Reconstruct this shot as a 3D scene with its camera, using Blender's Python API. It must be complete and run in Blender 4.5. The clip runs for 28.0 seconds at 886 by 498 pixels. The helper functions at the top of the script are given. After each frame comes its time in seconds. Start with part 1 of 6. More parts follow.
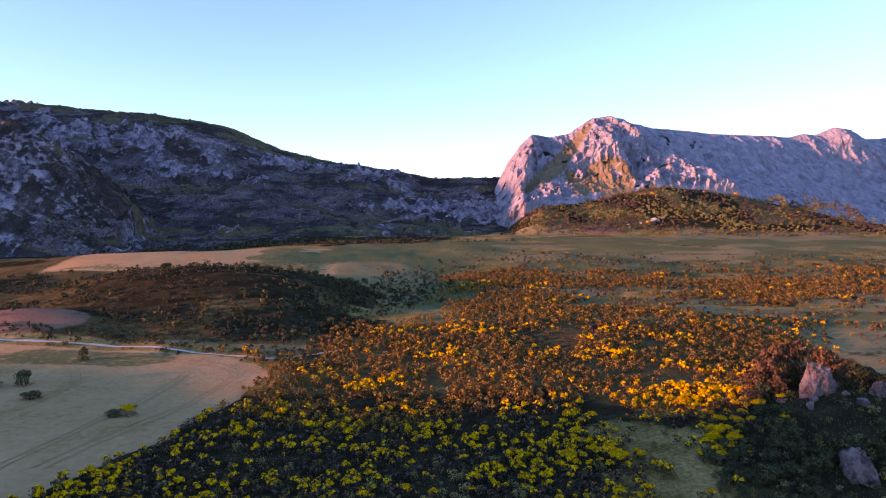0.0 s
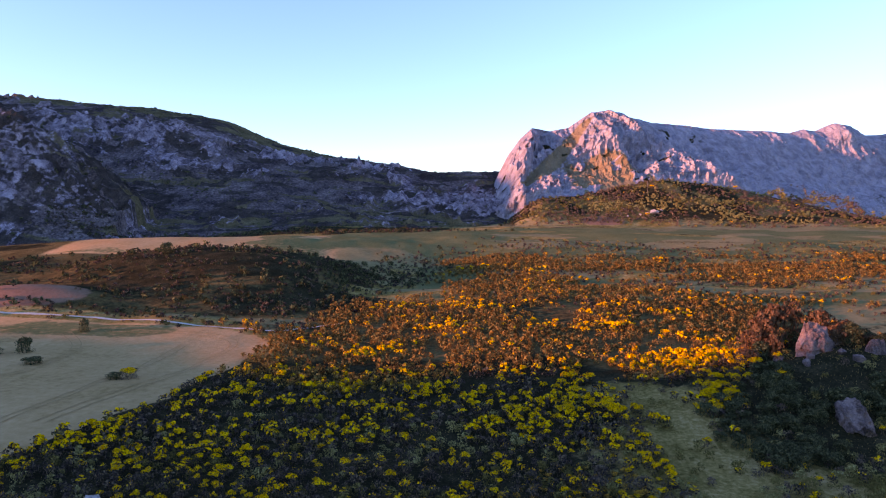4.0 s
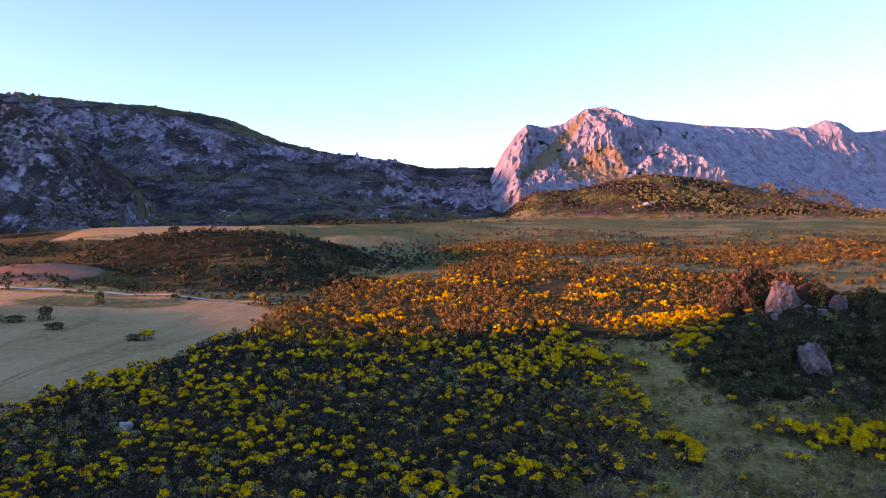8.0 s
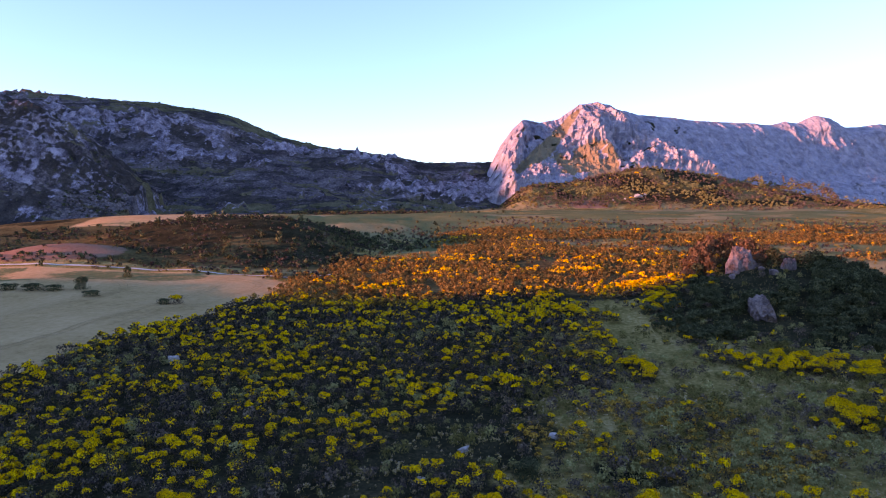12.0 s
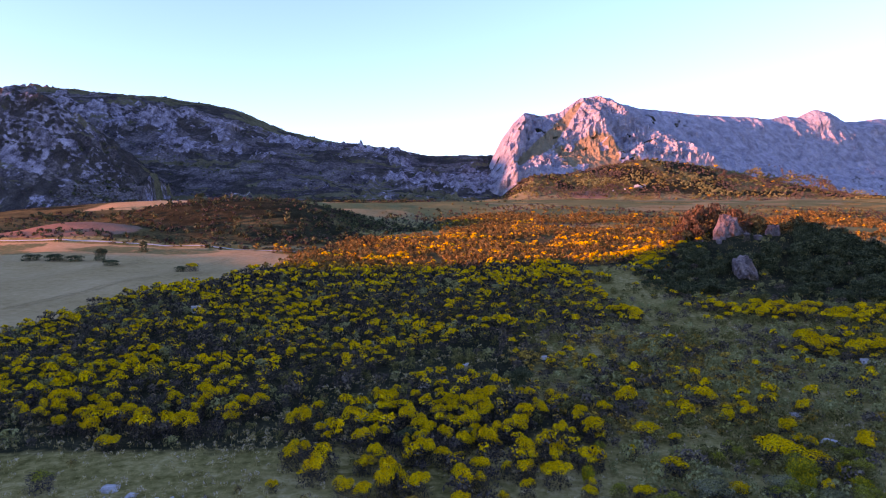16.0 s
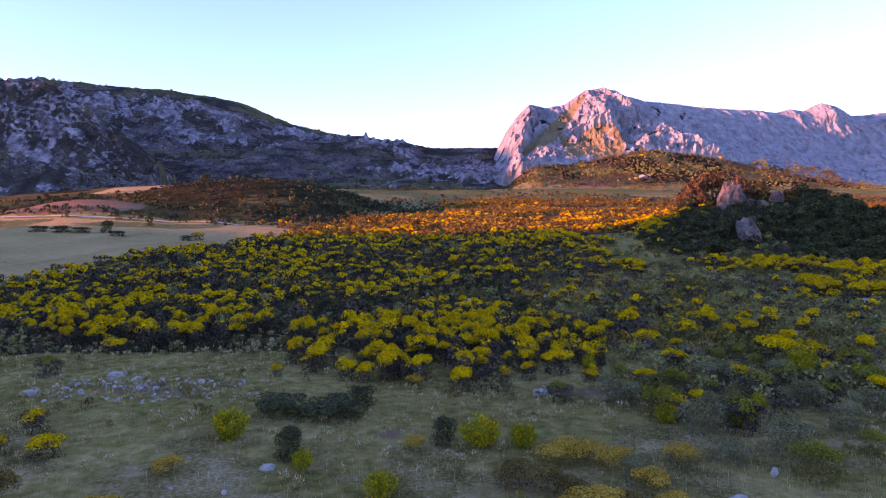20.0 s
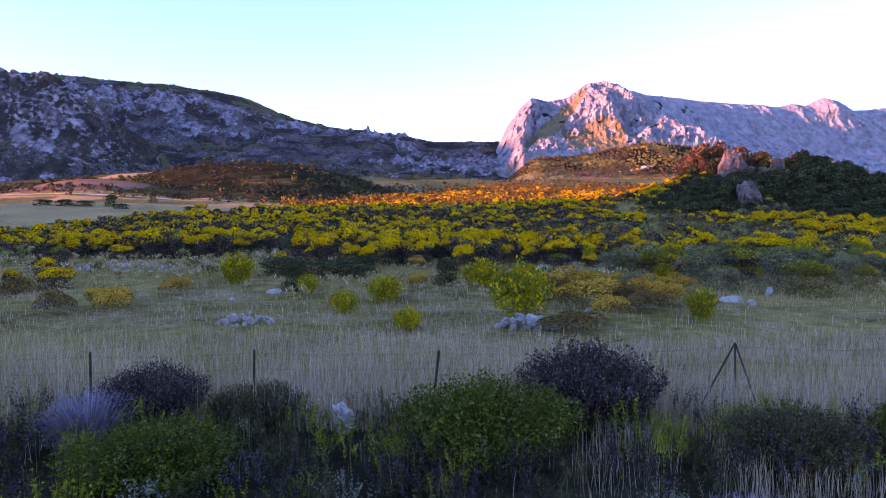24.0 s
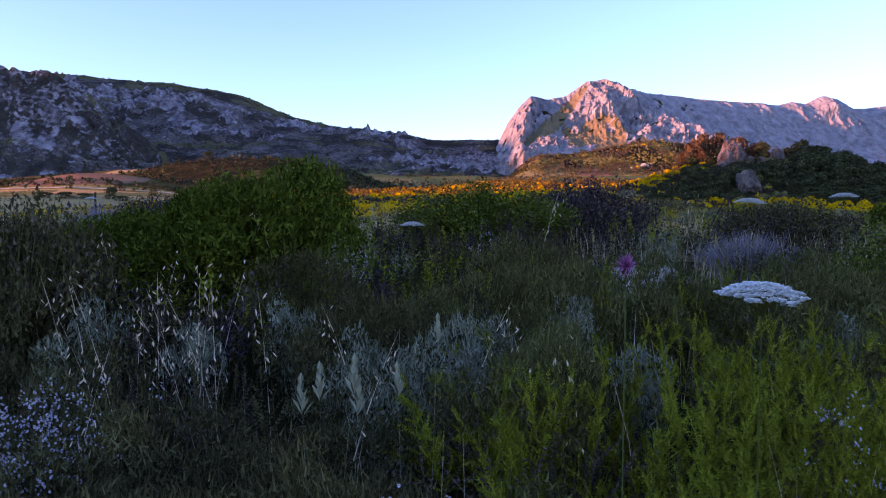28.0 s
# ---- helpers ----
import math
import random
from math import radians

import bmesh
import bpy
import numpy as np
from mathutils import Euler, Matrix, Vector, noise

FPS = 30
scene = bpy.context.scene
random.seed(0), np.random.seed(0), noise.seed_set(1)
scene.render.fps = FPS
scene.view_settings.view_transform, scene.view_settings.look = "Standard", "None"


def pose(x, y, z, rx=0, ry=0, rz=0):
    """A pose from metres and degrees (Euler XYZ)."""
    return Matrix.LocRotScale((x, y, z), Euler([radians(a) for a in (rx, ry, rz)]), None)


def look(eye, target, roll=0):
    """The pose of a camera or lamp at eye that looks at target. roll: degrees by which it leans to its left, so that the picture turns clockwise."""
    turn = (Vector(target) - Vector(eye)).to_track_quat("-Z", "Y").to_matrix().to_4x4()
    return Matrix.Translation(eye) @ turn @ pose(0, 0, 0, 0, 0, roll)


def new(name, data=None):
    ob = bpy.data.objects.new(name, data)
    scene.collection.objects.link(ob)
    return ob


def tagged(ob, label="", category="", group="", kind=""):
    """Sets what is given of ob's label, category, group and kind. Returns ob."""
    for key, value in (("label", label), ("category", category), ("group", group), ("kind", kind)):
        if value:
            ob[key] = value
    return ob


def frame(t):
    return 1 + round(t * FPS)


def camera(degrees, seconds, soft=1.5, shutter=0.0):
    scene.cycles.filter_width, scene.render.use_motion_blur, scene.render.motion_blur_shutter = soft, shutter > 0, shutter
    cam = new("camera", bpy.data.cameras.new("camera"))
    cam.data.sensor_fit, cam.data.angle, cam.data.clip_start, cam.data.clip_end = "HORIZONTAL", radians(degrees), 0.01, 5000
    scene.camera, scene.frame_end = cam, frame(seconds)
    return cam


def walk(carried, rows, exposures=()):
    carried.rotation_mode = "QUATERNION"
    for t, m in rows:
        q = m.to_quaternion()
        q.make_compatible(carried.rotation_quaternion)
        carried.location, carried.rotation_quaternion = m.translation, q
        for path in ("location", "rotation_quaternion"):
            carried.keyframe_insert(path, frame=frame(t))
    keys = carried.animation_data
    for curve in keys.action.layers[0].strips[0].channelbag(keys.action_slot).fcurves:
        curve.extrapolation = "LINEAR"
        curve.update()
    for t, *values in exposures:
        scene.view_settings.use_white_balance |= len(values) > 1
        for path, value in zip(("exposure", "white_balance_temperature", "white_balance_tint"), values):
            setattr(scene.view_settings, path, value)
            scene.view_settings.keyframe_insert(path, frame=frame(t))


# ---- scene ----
# seconds, stops, kelvin, tint
EXPOSURES = [(0.0, 2.36, 8800, 46), (9.0, 2.5, 8800, 47), (16.0, 2.64, 8700, 54), (21.0, 2.74, 8700, 57), (24.0, 2.93, 8300, 57), (25.3, 2.86, 7900, 57), (26.2, 2.5, 7800, 55), (27.0, 2.48, 8500, 50), (28.0, 2.48, 9000, 47)]

cam = camera(66.0, 28.0, 1.1, 0.22)
# seconds, x, y, z, yaw, pitch, roll
PATH = [
    (0, 0.029, 38.006, 40.202, -0.384, -3.522, -0.041),
    (3, 0.134, 37.31, 35.039, -0.387, -3.442, -0.146),
    (5.5, 0.218, 35.071, 30.752, -0.424, -3.333, -0.145),
    (8, 0.092, 27.266, 27.328, -0.65, -3.255, -0.033),
    (11, -0.113, 14.168, 23.812, -0.799, -3.318, 0.08),
    (12.5, 0.013, 9.196, 21.684, -0.762, -3.394, 0.084),
    (14.5, -0.206, 4.181, 18.624, -0.69, -3.452, 0.12),
    (17, -0.124, 1.808, 14.475, -0.451, -3.458, 0.007),
    (20, -0.017, 1.413, 9.144, -0.163, -3.497, -0.008),
    (21.5, 0.033, 1.1, 6.381, -0.077, -3.501, -0.03),
    (23.5, -0.015, 0.381, 2.783, -0.024, -3.449, 0.027),
    (24, -0.025, 0.302, 2.13, -0.003, -3.433, -0.02),
    (24.5, -0.028, 0.282, 1.97, 0.002, -3.429, -0.032),
    (25, -0.03, 0.263, 1.82, 0.007, -3.425, -0.043),
    (25.5, -0.036, 0.166, 1.3, 0.011, -3.409, -0.027),
    (26, -0.042, 0.069, 0.707, 0.014, -3.392, -0.012),
    (26.5, -0.038, 0.03, 0.335, 0.031, -3.439, 0.064),
    (26.8, -0.036, 0.004, 0.15, 0.042, -3.47, 0.115),
    (27, -0.028, -0.007, 0.045, -0.006, -3.447, 0.039),
    (27.4, -0.025, -0.012, -0.001, -0.027, -3.437, 0.007),
    (28, 0, 0, 0, -0, -3.398, 0.019),
]
walk(cam, [(t, pose(x, y, z, 90 + pitch, 0, yaw) @ pose(0, 0, 0, 0, 0, -roll)) for t, x, y, z, yaw, pitch, roll in PATH],
     exposures=EXPOSURES)

# ---------------------------------------------------------------- light
SUN_ELEVATION, SUN_WEST = radians(6.0), radians(20.0)
world = bpy.data.worlds.new("evening_sky")
scene.world = world
world.use_nodes = True
wn, wl = world.node_tree.nodes, world.node_tree.links
sky = wn.new("ShaderNodeTexSky")
sky.sky_type, sky.sun_disc = "NISHITA", False
sky.sun_elevation, sky.sun_rotation = radians(6.0), radians(-110.0)
sky.altitude, sky.air_density, sky.dust_density, sky.ozone_density = 700, 1.0, 0.1, 4.5
wl.new(sky.outputs[0], wn["Background"].inputs[0])
wn["Background"].inputs[1].default_value = 0.15
sun = new("sun", bpy.data.lights.new("sun", "SUN"))
sun.data.energy, sun.data.angle, sun.data.color = 1.75, radians(1.0), (1.0, 0.53, 0.36)
way_to_sun = Vector((-math.cos(SUN_WEST) * math.cos(SUN_ELEVATION), -math.sin(SUN_WEST) * math.cos(SUN_ELEVATION), math.sin(SUN_ELEVATION)))
sun.matrix_world = look(way_to_sun * 100, (0, 0, 0))

# ---------------------------------------------------------------- materials
def material(name, stops, scale=1.0, detail=6.0, rough=0.9, bump=0.0, bump_scale=None, per_island=0.0, spec=0.0, fine=0.35):
    """A rough surface whose colour wanders between the stops over two sizes of noise; per_island shifts it from piece to piece."""
    m = bpy.data.materials.new(name)
    m.use_nodes = True
    n, l = m.node_tree.nodes, m.node_tree.links
    b = n["Principled BSDF"]
    b.inputs["Roughness"].default_value = rough
    b.inputs["Specular IOR Level"].default_value = spec
    geo = n.new("ShaderNodeNewGeometry")
    big, small = n.new("ShaderNodeTexNoise"), n.new("ShaderNodeTexNoise")
    for tex, s in ((big, scale), (small, scale * 9)):
        tex.inputs["Scale"].default_value = s
        tex.inputs["Detail"].default_value = detail
        tex.inputs["Roughness"].default_value = 0.6
        l.new(geo.outputs["Position"], tex.inputs["Vector"])
    mix = n.new("ShaderNodeMix")
    mix.inputs["Factor"].default_value = fine
    l.new(big.outputs["Fac"], mix.inputs[2])
    l.new(small.outputs["Fac"], mix.inputs[3])
    value = mix.outputs[0]
    if per_island:
        add = n.new("ShaderNodeMath")
        add.operation = "MULTIPLY_ADD"
        l.new(geo.outputs["Random Per Island"], add.inputs[0])
        add.inputs[1].default_value = per_island
        sub = n.new("ShaderNodeMath")
        sub.operation = "SUBTRACT"
        l.new(value, sub.inputs[0])
        sub.inputs[1].default_value = per_island / 2
        l.new(sub.outputs[0], add.inputs[2])
        value = add.outputs[0]
    ramp = n.new("ShaderNodeValToRGB")
    l.new(value, ramp.inputs[0])
    while len(ramp.color_ramp.elements) < len(stops):
        ramp.color_ramp.elements.new(0.5)
    for e, (p, c) in zip(ramp.color_ramp.elements, stops):
        e.position, e.color = p, (*c, 1)
    l.new(ramp.outputs[0], b.inputs["Base Color"])
    if bump:
        bn, bt = n.new("ShaderNodeBump"), n.new("ShaderNodeTexNoise")
        bt.inputs["Scale"].default_value = bump_scale or scale * 6
        bt.inputs["Detail"].default_value = 8
        l.new(geo.outputs["Position"], bt.inputs["Vector"])
        l.new(bt.outputs["Fac"], bn.inputs["Height"])
        bn.inputs["Distance"].default_value = bump
        l.new(bn.outputs["Normal"], b.inputs["Normal"])
    return m


def blend_materials(name, first, parts, rough=0.95, bump=0.1, bump_scale=1.5, warp=0.25, edge_scale=0.6):
    """One ground material: stops of the first, then parts (attribute, stops, scale) laid over by a mesh attribute with a ragged edge."""
    m = bpy.data.materials.new(name)
    m.use_nodes = True
    n, l = m.node_tree.nodes, m.node_tree.links
    b = n["Principled BSDF"]
    b.inputs["Roughness"].default_value = rough
    b.inputs["Specular IOR Level"].default_value = 0.0
    geo = n.new("ShaderNodeNewGeometry")

    def colours(stops, scale):
        mixes = []
        for s in (scale, scale * 13):
            t = n.new("ShaderNodeTexNoise")
            t.inputs["Scale"].default_value, t.inputs["Detail"].default_value, t.inputs["Roughness"].default_value = s, 8, 0.62
            l.new(geo.outputs["Position"], t.inputs["Vector"])
            mixes.append(t)
        mx = n.new("ShaderNodeMix")
        mx.inputs["Factor"].default_value = 0.5
        l.new(mixes[0].outputs["Fac"], mx.inputs[2])
        l.new(mixes[1].outputs["Fac"], mx.inputs[3])
        r = n.new("ShaderNodeValToRGB")
        while len(r.color_ramp.elements) < len(stops):
            r.color_ramp.elements.new(0.5)
        for e, (p, c) in zip(r.color_ramp.elements, stops):
            e.position, e.color = p, (*c, 1)
        l.new(mx.outputs[0], r.inputs[0])
        return r.outputs[0]

    edge = n.new("ShaderNodeTexNoise")
    edge.inputs["Scale"].default_value, edge.inputs["Detail"].default_value = edge_scale, 10
    l.new(geo.outputs["Position"], edge.inputs["Vector"])
    current = colours(*first)
    for attribute, stops, scale in parts:
        a = n.new("ShaderNodeAttribute")
        a.attribute_name = attribute
        ragged = n.new("ShaderNodeMath")
        ragged.operation = "MULTIPLY_ADD"
        l.new(edge.outputs["Fac"], ragged.inputs[0])
        ragged.inputs[1].default_value = warp * 2
        l.new(a.outputs["Fac"], ragged.inputs[2])
        mr = n.new("ShaderNodeMapRange")
        mr.interpolation_type = "SMOOTHSTEP"
        l.new(ragged.outputs[0], mr.inputs["Value"])
        mr.inputs["From Min"].default_value, mr.inputs["From Max"].default_value = 0.38 + warp, 0.62 + warp
        mx = n.new("ShaderNodeMix")
        mx.data_type = "RGBA"
        l.new(mr.outputs[0], mx.inputs["Factor"])
        l.new(current, mx.inputs[6])
        l.new(colours(stops, scale), mx.inputs[7])
        current = mx.outputs[2]
    l.new(current, b.inputs["Base Color"])
    bn, bt = n.new("ShaderNodeBump"), n.new("ShaderNodeTexNoise")
    bt.inputs["Scale"].default_value, bt.inputs["Detail"].default_value = bump_scale, 10
    l.new(geo.outputs["Position"], bt.inputs["Vector"])
    l.new(bt.outputs["Fac"], bn.inputs["Height"])
    bn.inputs["Distance"].default_value = bump
    l.new(bn.outputs["Normal"], b.inputs["Normal"])
    return m


GRASS = [(0.34, (0.080, 0.060, 0.015)), (0.45, (0.20, 0.138, 0.042)), (0.54, (0.335, 0.22, 0.078)), (0.66, (0.52, 0.34, 0.16))]
WHEAT = [(0.28, (0.27, 0.155, 0.06)), (0.45, (0.46, 0.26, 0.115)), (0.7, (0.61, 0.36, 0.18))]
SOIL = [(0.3, (0.20, 0.095, 0.06)), (0.7, (0.33, 0.18, 0.12))]
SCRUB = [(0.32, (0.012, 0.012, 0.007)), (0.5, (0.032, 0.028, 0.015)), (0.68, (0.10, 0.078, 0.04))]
RUSTY = [(0.30, (0.045, 0.034, 0.015)), (0.5, (0.125, 0.088, 0.036)), (0.7, (0.24, 0.165, 0.068))]
LIME = [(0.30, (0.07, 0.06, 0.075)), (0.42, (0.20, 0.175, 0.205)), (0.54, (0.35, 0.31, 0.355)), (0.70, (0.50, 0.45, 0.50))]
HILLROCK = [(0.38, (0.022, 0.019, 0.026)), (0.46, (0.12, 0.10, 0.12)), (0.53, (0.29, 0.25, 0.295)), (0.63, (0.50, 0.45, 0.50))]
OCHRE = [(0.3, (0.17, 0.135, 0.06)), (0.7, (0.34, 0.255, 0.12))]
RAMP = [(0.3, (0.15, 0.105, 0.06)), (0.7, (0.33, 0.235, 0.15))]
MEADOW = [(0.3, (0.09, 0.095, 0.035)), (0.7, (0.20, 0.19, 0.085))]
TRACK = [(0.3, (0.42, 0.38, 0.32)), (0.7, (0.60, 0.55, 0.48))]
HILLSIDE = [(0.36, (0.020, 0.015, 0.017)), (0.46, (0.070, 0.055, 0.058)), (0.55, (0.15, 0.12, 0.118)), (0.66, (0.31, 0.255, 0.25))]
# dark heath colour, which also paints shade on the hill's western end
HEATH_SHADE = [(0.34, (0.022, 0.017, 0.017)), (0.5, (0.055, 0.044, 0.040)), (0.66, (0.13, 0.105, 0.09))]
HILLGRASS = [(0.36, (0.04, 0.033, 0.018)), (0.50, (0.12, 0.10, 0.055)), (0.66, (0.22, 0.18, 0.105))]

PALE = [(0.38, (0.095, 0.065, 0.022)), (0.47, (0.20, 0.132, 0.048)), (0.53, (0.30, 0.19, 0.085)), (0.63, (0.47, 0.30, 0.18))]
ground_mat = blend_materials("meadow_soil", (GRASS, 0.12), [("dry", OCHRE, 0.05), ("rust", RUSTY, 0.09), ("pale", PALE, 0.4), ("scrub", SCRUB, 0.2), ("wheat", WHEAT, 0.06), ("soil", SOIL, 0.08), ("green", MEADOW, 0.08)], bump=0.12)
cliff_mat = blend_materials("limestone", (LIME, 0.11), [("grass", RAMP, 0.08), ("scrub", SCRUB, 0.15)], bump=1.6, bump_scale=0.30, warp=0.3, edge_scale=0.25)
hill_mat = blend_materials("hillside", (HILLSIDE, 0.05), [("turf", HILLGRASS, 0.09), ("heath", HEATH_SHADE, 0.12), ("rock", HILLROCK, 0.16)], bump=2.6, bump_scale=0.4, warp=0.6, edge_scale=0.3)
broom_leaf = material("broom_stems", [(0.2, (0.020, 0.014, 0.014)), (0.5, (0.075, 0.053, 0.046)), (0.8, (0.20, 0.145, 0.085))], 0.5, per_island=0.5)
broom_flower = material("broom_blossom", [(0.2, (0.30, 0.155, 0.005)), (0.45, (0.86, 0.43, 0.004)), (0.8, (1.0, 0.60, 0.010))], 0.5, per_island=0.5)
spray_leaf = material("green_broom_twigs", [(0.2, (0.10, 0.10, 0.012)), (0.5, (0.25, 0.23, 0.02)), (0.8, (0.42, 0.36, 0.04))], 0.5, per_island=0.5)
grey_leaf = material("greygreen_leaves", [(0.2, (0.10, 0.088, 0.034)), (0.5, (0.25, 0.215, 0.08)), (0.8, (0.46, 0.39, 0.17))], 0.5, per_island=0.25)
oak_leaf = material("evergreen_leaves", [(0.2, (0.022, 0.024, 0.014)), (0.5, (0.064, 0.068, 0.034)), (0.8, (0.145, 0.15, 0.068))], 0.5, per_island=0.5)
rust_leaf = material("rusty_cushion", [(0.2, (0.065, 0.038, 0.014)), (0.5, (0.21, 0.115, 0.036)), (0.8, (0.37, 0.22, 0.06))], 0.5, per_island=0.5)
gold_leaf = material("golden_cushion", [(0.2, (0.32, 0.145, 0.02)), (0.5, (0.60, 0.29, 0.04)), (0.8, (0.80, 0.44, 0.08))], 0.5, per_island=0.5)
heath_leaf = material("brown_heath", [(0.2, (0.050, 0.034, 0.030)), (0.5, (0.13, 0.088, 0.068)), (0.8, (0.24, 0.17, 0.11))], 0.5, per_island=0.5)
dead_twig = material("bleached_twigs", [(0.2, (0.11, 0.09, 0.115)), (0.5, (0.24, 0.20, 0.25)), (0.8, (0.40, 0.34, 0.41))], 2.0, per_island=0.5)
purple_leaf = material("purple_heather", [(0.2, (0.022, 0.015, 0.018)), (0.5, (0.062, 0.044, 0.048)), (0.8, (0.14, 0.105, 0.11))], 2.0, per_island=0.5)
olive_leaf = material("olive_scrub", [(0.2, (0.055, 0.044, 0.014)), (0.5, (0.16, 0.128, 0.042)), (0.8, (0.31, 0.245, 0.075))], 0.5, per_island=0.3)
bush_leaf = material("dark_green_leaves", [(0.2, (0.022, 0.033, 0.005)), (0.5, (0.065, 0.095, 0.014)), (0.8, (0.14, 0.19, 0.03))], 3.0, per_island=0.5)
needle_leaf = material("green_needles", [(0.2, (0.06, 0.065, 0.008)), (0.5, (0.20, 0.21, 0.022)), (0.8, (0.40, 0.40, 0.055))], 3.0, per_island=0.3)
heather_leaf = material("dark_heather", [(0.2, (0.020, 0.017, 0.009)), (0.5, (0.078, 0.066, 0.030)), (0.8, (0.20, 0.17, 0.075))], 3.0, per_island=0.35)
silver_leaf = material("silver_leaves", [(0.2, (0.085, 0.095, 0.06)), (0.5, (0.19, 0.205, 0.145)), (0.8, (0.35, 0.36, 0.28))], 3.0, per_island=0.4)
green_blade = material("green_grass", [(0.2, (0.155, 0.128, 0.042)), (0.5, (0.40, 0.275, 0.095)), (0.8, (0.60, 0.42, 0.19))], 0.8, per_island=0.5)
straw_blade = material("dry_grass", [(0.2, (0.40, 0.265, 0.18)), (0.5, (0.68, 0.47, 0.34)), (0.8, (0.84, 0.62, 0.48))], 0.8, per_island=0.5)
sage_leaf = material("woolly_white_leaves", [(0.2, (0.16, 0.165, 0.10)), (0.5, (0.28, 0.275, 0.19)), (0.8, (0.44, 0.43, 0.32))], 9.0, per_island=0.4)
lilac_petal = material("lilac_petals", [(0.2, (0.36, 0.31, 0.43)), (0.8, (0.64, 0.58, 0.70))], 4.0, per_island=0.5)
white_petal = material("white_petals", [(0.2, (0.84, 0.82, 0.80)), (0.8, (0.93, 0.92, 0.90))], 9.0, per_island=0.4)
pink_petal = material("pink_petals", [(0.2, (0.42, 0.10, 0.28)), (0.8, (0.66, 0.24, 0.46))], 9.0, per_island=0.4)
stalk_mat = material("pale_stalk", [(0.2, (0.05, 0.07, 0.022)), (0.8, (0.13, 0.15, 0.055))], 9.0)
steel_mat = material("rusty_steel", [(0.3, (0.02, 0.016, 0.014)), (0.7, (0.07, 0.045, 0.032))], 9.0, rough=0.75, spec=0.3, bump=0.002, bump_scale=120)
lichen_mat = material("lichened_stone", [(0.30, (0.16, 0.13, 0.11)), (0.44, (0.48, 0.42, 0.39)), (0.55, (0.64, 0.57, 0.54)), (0.60, (0.55, 0.20, 0.04))], 4.0, bump=0.05, bump_scale=12)
stone_mat = material("weathered_stone", [(0.30, (0.14, 0.115, 0.10)), (0.45, (0.36, 0.305, 0.28)), (0.70, (0.62, 0.55, 0.52))], 2.2, bump=0.08, bump_scale=8)
boulder_mat = material("pink_boulder", [(0.30, (0.035, 0.025, 0.026)), (0.42, (0.11, 0.078, 0.075)), (0.55, (0.23, 0.16, 0.148)), (0.72, (0.37, 0.27, 0.245))], 0.45, bump=0.5, bump_scale=1.6)

# ---------------------------------------------------------------- terrain
def hash2(ix, iy, seed):
    n = (ix.astype(np.int64) * 374761393 + iy.astype(np.int64) * 668265263 + seed * 974711) & 0x7FFFFFFF
    n = ((n ^ (n >> 13)) * 1274126177) & 0x7FFFFFFF
    return ((n ^ (n >> 16)) & 0xFFFF) / 65535.0


def vnoise(x, y, seed=0):
    """Smooth value noise, 0 to 1."""
    x, y = np.asarray(x, float), np.asarray(y, float)
    ix, iy = np.floor(x), np.floor(y)
    fx, fy = x - ix, y - iy
    fx, fy = fx * fx * fx * (fx * (fx * 6 - 15) + 10), fy * fy * fy * (fy * (fy * 6 - 15) + 10)
    a, b = hash2(ix, iy, seed), hash2(ix + 1, iy, seed)
    c, d = hash2(ix, iy + 1, seed), hash2(ix + 1, iy + 1, seed)
    return (a + (b - a) * fx) * (1 - fy) + (c + (d - c) * fx) * fy


def fbm(x, y, octaves=4, seed=0, ridged=False):
    total, amp, norm = 0.0, 1.0, 0.0
    for k in range(octaves):
        n = vnoise(x * 2 ** k + 17.3 * k, y * 2 ** k - 9.1 * k, seed + k)
        if ridged:
            n = 1 - np.abs(2 * n - 1)
        total, norm, amp = total + amp * n, norm + amp, amp * 0.5
    return total / norm


def smooth(a, b, v):
    t = np.clip((np.asarray(v, float) - a) / (b - a), 0, 1)
    return t * t * (3 - 2 * t)


def lump(x, y, cx, cy, rx, ry, power=2.0, turn=0.0):
    c, s = np.cos(turn), np.sin(turn)
    u, v = ((x - cx) * c + (y - cy) * s) / rx, (-(x - cx) * s + (y - cy) * c) / ry
    return np.exp(-(u * u + v * v) ** (power / 2))


PROFILE_Y = np.array([-4000, -400, -60, 0, 5, 12, 20, 45, 62, 85, 110, 153, 200, 260, 330, 400, 470, 560, 700, 1000, 5000.0])
PROFILE_Z = np.array([-40, -14, -2.6, -1.0, -0.62, -0.85, -1.35, -1.5, -2.5, -2.2, -1.2, 0.8, 3.4, 7.0, 12.5, 18.0, 20.8, 23.2, 25.0, 25.0, 25.0])
TABLE_Y = np.arange(-600, 1200, 2.0)
TABLE_Z = np.interp(TABLE_Y, PROFILE_Y, PROFILE_Z)
for _ in range(3):
    TABLE_Z[4:-4] = np.convolve(TABLE_Z, np.ones(9) / 9, "valid")


def ridge_top(x):
    """Height of the skyline of the long left hill and the pass."""
    return np.interp(x, [-900, -520, -420, -360, -300, -250, -220, -160, -100, -50, 0, 30, 50, 120], [150, 148, 147, 146.5, 142, 132, 124, 101, 86, 77, 68, 68, 69, 66])


def heath_rise(x, y):
    """How far up the heath slope a point lies: 0 at the pasture, 1 at the foot of the cliff."""
    t = np.clip((y - 485) / (cliff_foot_y(x) - 485), 0, 1)
    return t * (1.35 - 0.35 * t)


